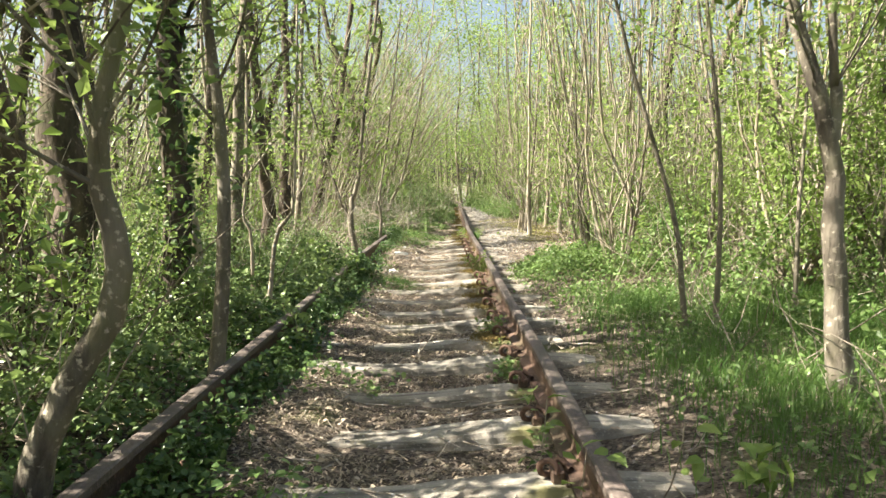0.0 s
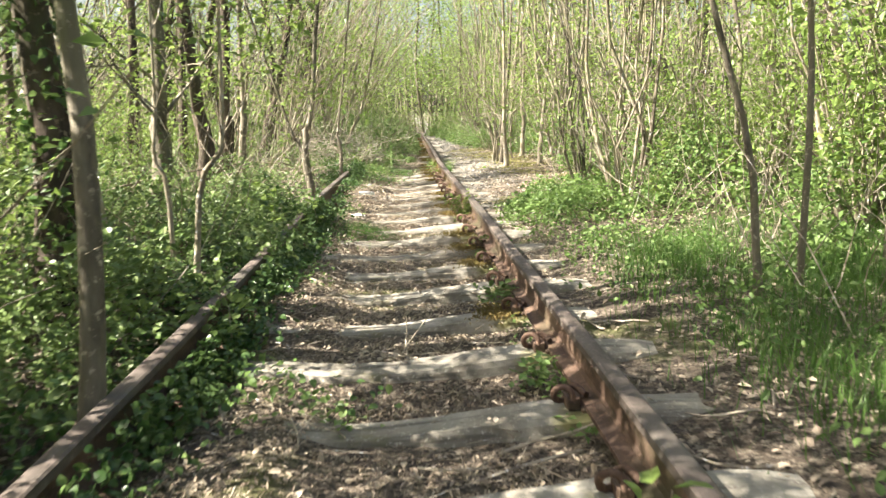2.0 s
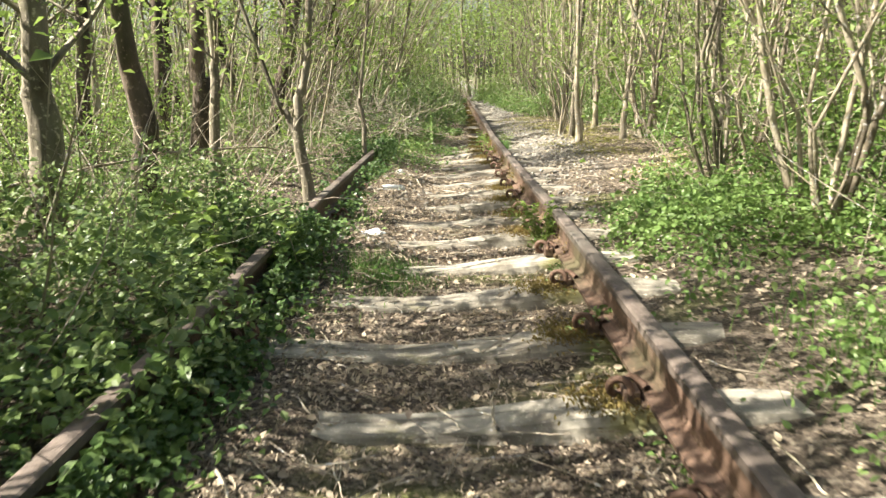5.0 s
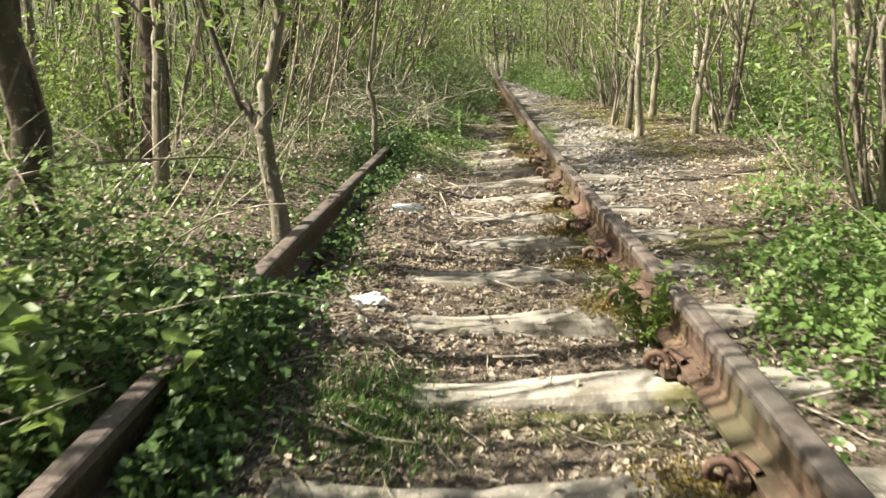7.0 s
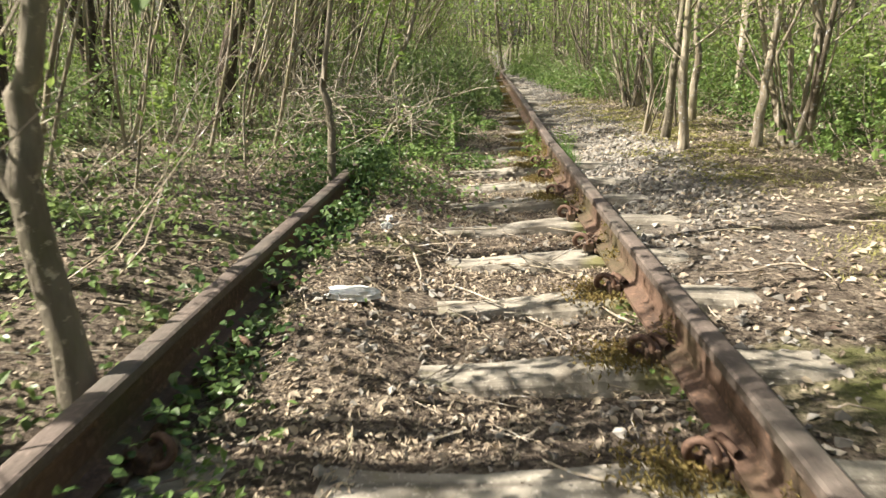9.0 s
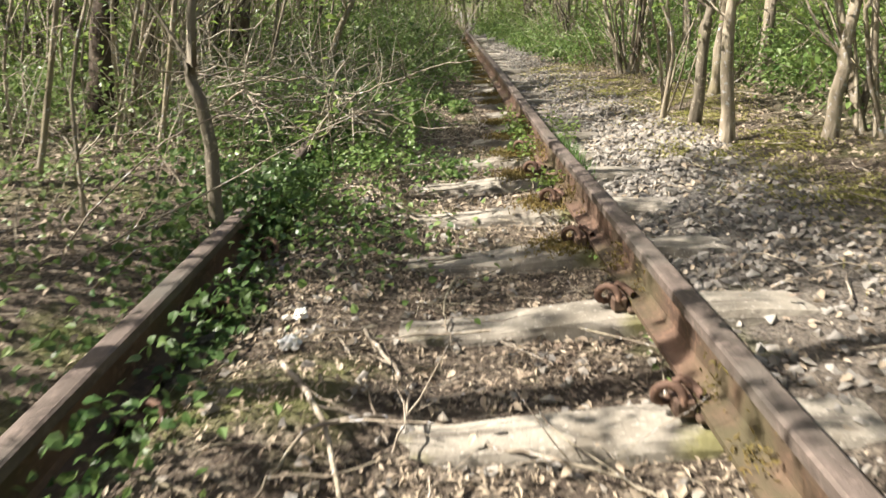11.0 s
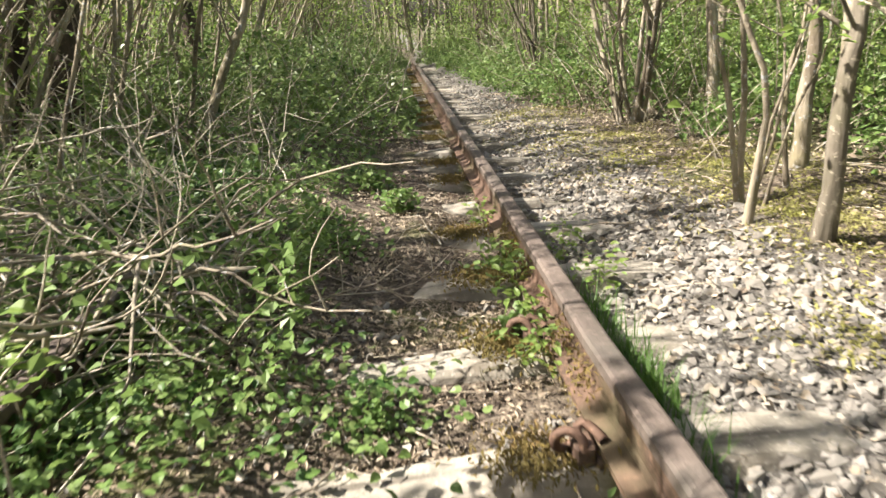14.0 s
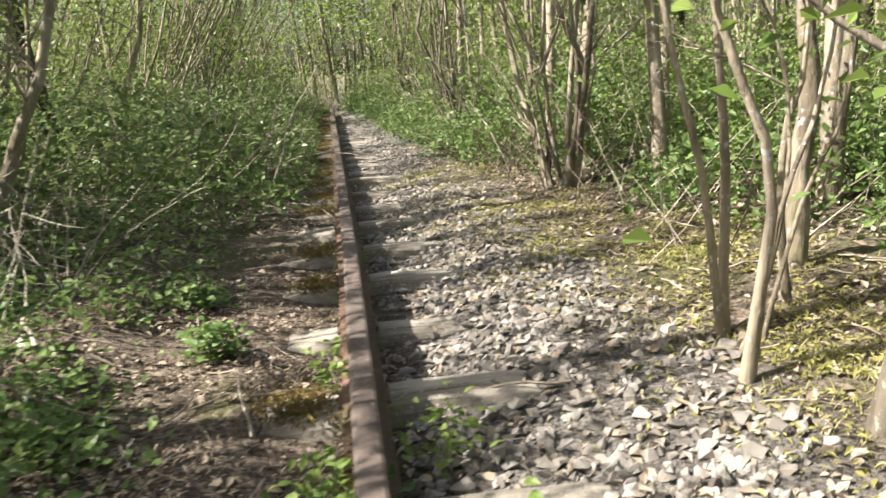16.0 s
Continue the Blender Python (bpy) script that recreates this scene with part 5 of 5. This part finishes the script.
def fallen(ctrl, r, label, mat=None):
    rng = np.random.default_rng(int(abs(ctrl[0][0] * 97 + ctrl[0][1] * 53)))
    p = smooth_path(ctrl, 14)
    p[1:] += rng.normal(0, r * 0.5, p[1:].shape)
    chunks = [tube(p, r * np.linspace(1, 0.4, 14), 6)]
    for _ in range(3):
        b = p[rng.integers(4, 12)]
        q = limb_path(b, rng.normal(0, 1, 3) * [1, 1, 0.3] + [0, 0, 0.2], rng.uniform(0.15, 0.35), rng, 0.3, 5, 0)
        chunks.append(tube(q, r * 0.45 * np.linspace(1, 0.4, 5), 4))
    return tagged(new("fallen_branch", mesh_from("fallen_branch", *join(chunks), mat or TWIG, True)), label, "branch", "fallen branches")


fallen([gz(-1.0, 1.9, 0.03), gz(-0.8, 2.3, 0.06), gz(-0.45, 2.35, 0.05), gz(-0.3, 2.45, 0.03)], 0.009, "curved pale dry stick lying by the rail")
fallen([gz(-3.3, 15.9, 0.05), gz(-2.6, 16.0, 0.07), gz(-2.0, 16.2, 0.1), gz(-1.5, 16.6, 0.16)], 0.03, "long grey fallen branch on dry leaves", BARK)
fallen([gz(-3.2, 8.6, 0.15), gz(-2.6, 9.3, 0.3), gz(-2.0, 9.9, 0.42), gz(-1.5, 10.4, 0.45)], 0.014, "thin pale branch leaning across the ivy", PALEBARK)
fallen([gz(-0.75, 12.3, 0.02), gz(-0.6, 12.0, 0.05), gz(-0.52, 11.75, 0.04), gz(-0.5, 11.5, 0.02)], 0.009, "forked dry stick on the sleepers")
fallen([gz(-0.45, 12.1, 0.03), gz(-0.6, 11.9, 0.06), gz(-0.68, 11.65, 0.03)], 0.008, "dry pale stick on the sleepers")
fallen([gz(-0.2, 12.0, 0.04), gz(0.05, 11.85, 0.05), gz(0.2, 11.7, 0.04)], 0.006, "thin dry stick on the sleepers")
fallen([gz(-0.55, 12.6, 0.03), gz(-0.4, 12.2, 0.06), gz(-0.42, 11.9, 0.05)], 0.007, "dry pale stick on the sleepers")
fallen([gz(-0.25, 13.2, 0.04), gz(-0.3, 12.85, 0.06), gz(-0.28, 12.6, 0.03)], 0.006, "thin dry stick on the sleepers")
fallen([gz(-0.2, 5.1, 0.03), gz(-0.22, 4.9, 0.1), gz(-0.2, 4.75, 0.03)], 0.007, "bent dry stick on a sleeper")
fallen([gz(1.2, 9.6, 0.03), gz(1.7, 9.9, 0.05), gz(2.4, 10.0, 0.06)], 0.008, "thin dry stick in brown leaves")

# ---- rubbish ----
def crumpled(name, at, size, mat, label, category, seed, flat=0.5):
    """A crumpled bag or sheet, lying on the ground."""
    bm = bmesh.new()
    bmesh.ops.create_icosphere(bm, subdivisions=3, radius=1)
    for v in bm.verts:
        c = v.co * 2.2 + Vector((seed, 0, 0))
        v.co *= 0.75 + 0.45 * noise.noise(c) + 0.25 * noise.noise(c * 2.7)
        v.co.z *= flat
        v.co.z = max(v.co.z, -0.2)
    bmesh.ops.scale(bm, vec=size, verts=bm.verts[:])
    me = bpy.data.meshes.new(name)
    bm.to_mesh(me)
    bm.free()
    me.materials.append(mat)
    ob = new(name, me)
    ob.matrix_world = pose(*gz(at[0], at[1], at[2]))
    return tagged(ob, label, category)


crumpled("plastic_bag", (-0.75, 9.5, 0.02), (0.1, 0.08, 0.07), PLASTIC, "crumpled white plastic bag lying on leaf litter", "litter", 1.0)
crumpled("foam_tray", (-0.74, 11.22, 0.015), (0.135, 0.07, 0.065), FOAM, "crushed white foam tray on dry leaves", "litter", 2.5, 0.6)
crumpled("paper_wad", (-0.76, 12.45, 0.02), (0.04, 0.035, 0.04), FOAM, "white crumpled paper on dry leaves", "litter", 4.0, 0.8)
crumpled("paper_wad", (-0.77, 12.7, 0.02), (0.03, 0.03, 0.03), FOAM, "white crumpled paper on dry leaves", "litter", 6.0, 0.8)


# ---- small plants ----
def fern(at, n, length, label, seed):
    rng = np.random.default_rng(seed)
    root = new("fern")
    root.matrix_world = pose(*gz(*at))
    for i in range(n):
        az = 2 * np.pi * i / n + rng.normal(0, 0.3)
        p = limb_path((0, 0, 0), (math.cos(az) * 0.45, math.sin(az) * 0.45, 1.5), length * rng.uniform(0.7, 1.1), rng, 0.12, 9, -0.25)
        chunks = [tube(p, 0.003 * np.linspace(1, 0.4, 9), 3)]
        V, F = chunks[0]
        F = np.concatenate([F[:, :3], F[:, [0, 2, 3]]])
        L = np.repeat(p[2:], 6, 0) + rng.normal(0, 0.018, (42, 3))
        V2, F2 = leaves(L, 0.045, rng, 0.5, 0.35)
        part("frond", mesh_from("frond", *join([(V, F), (V2, F2)]), SPRING), root)
    return tagged(root, label, "fern")


fern((0.35, 9.05), 9, 0.34, "bright green fern growing against the rail", 3)


def sprig(at, h, n, label, seed, size=0.07):
    """A seedling with a thin stem and broad leaves."""
    rng = np.random.default_rng(seed)
    root = new("seedling")
    root.matrix_world = pose(*gz(*at))
    p = limb_path((0, 0, -0.01), (rng.normal(0, 0.15), rng.normal(0, 0.15), 1), h, rng, 0.15, 8, 0.2)
    part("stem", mesh_from("stem", *tube(p, 0.004 * np.linspace(1, 0.5, 8), 5), PALEBARK), root)
    L = p[rng.integers(3, 8, n)] + rng.normal(0, 0.05, (n, 3)) * [1, 1, 0.5]
    part("foliage", mesh_from("foliage", *fine_leaves(L, size, rng, 0.6, 0.6), SPRING), root, "broad fresh green leaves")
    return tagged(root, label, "seedling", "seedlings by the track")


sprig((0.35, 3.0), 0.3, 9, "young sycamore seedling beside the rail", 1)
sprig((0.42, 2.5), 0.3, 12, "young leafy seedling against the rail", 2)
sprig((0.72, 2.6), 0.35, 6, "young seedling with broad leaves beyond the rail", 3)
sprig((-1.0, 4.85), 0.28, 14, "pale green elder seedling beside the rail", 4)
sprig((-1.0, 8.3), 0.3, 12, "leafy seedling beside the sleepers", 5)
sprig((1.05, 2.45), 0.2, 16, "broad-leaved seedling in the grass", 6, 0.09)
sprig((-1.32, 8.05), 0.42, 26, "bright green elder shoots on the bank", 7, 0.1)
sprig((-1.5, 8.3), 0.45, 24, "bright green elder shoots on the bank", 8, 0.1)
sprig((-1.38, 2.5), 1.1, 18, "tall elder shoot with bright broad leaves", 10, 0.09)
sprig((-1.5, 2.75), 0.75, 16, "elder shoot with bright broad leaves", 11, 0.09)
sprig((-0.9, 14.45), 1.0, 20, "thin sapling with fresh yellow-green leaves", 12, 0.065)
sprig((-1.05, 14.9), 0.35, 22, "bright green shoots in ivy on the rail", 9, 0.06)
for i, (x, y) in enumerate([(-2.2, 11.6), (-1.9, 12.3), (-2.6, 7.8), (-1.7, 3.4), (-1.6, 3.0), (2.6, 8.2), (3.0, 10.5), (1.9, 8.0), (2.9, 14.2)]):
    sprig((x, y), 0.7, 30, "green leafy sapling in the undergrowth", 20 + i, 0.07)
for i, (y, side) in enumerate([(15.3, -1), (15.6, -1), (16.0, -1), (16.4, 1), (15.9, 1), (16.3, -1), (17.0, -1), (14.4, -1)]):
    sprig((RIGHT_IN - 0.1 + (0.24 if side > 0 else -0.04), y), 0.18, 70, "small ivy shoots creeping against the rail", 40 + i, 0.035)
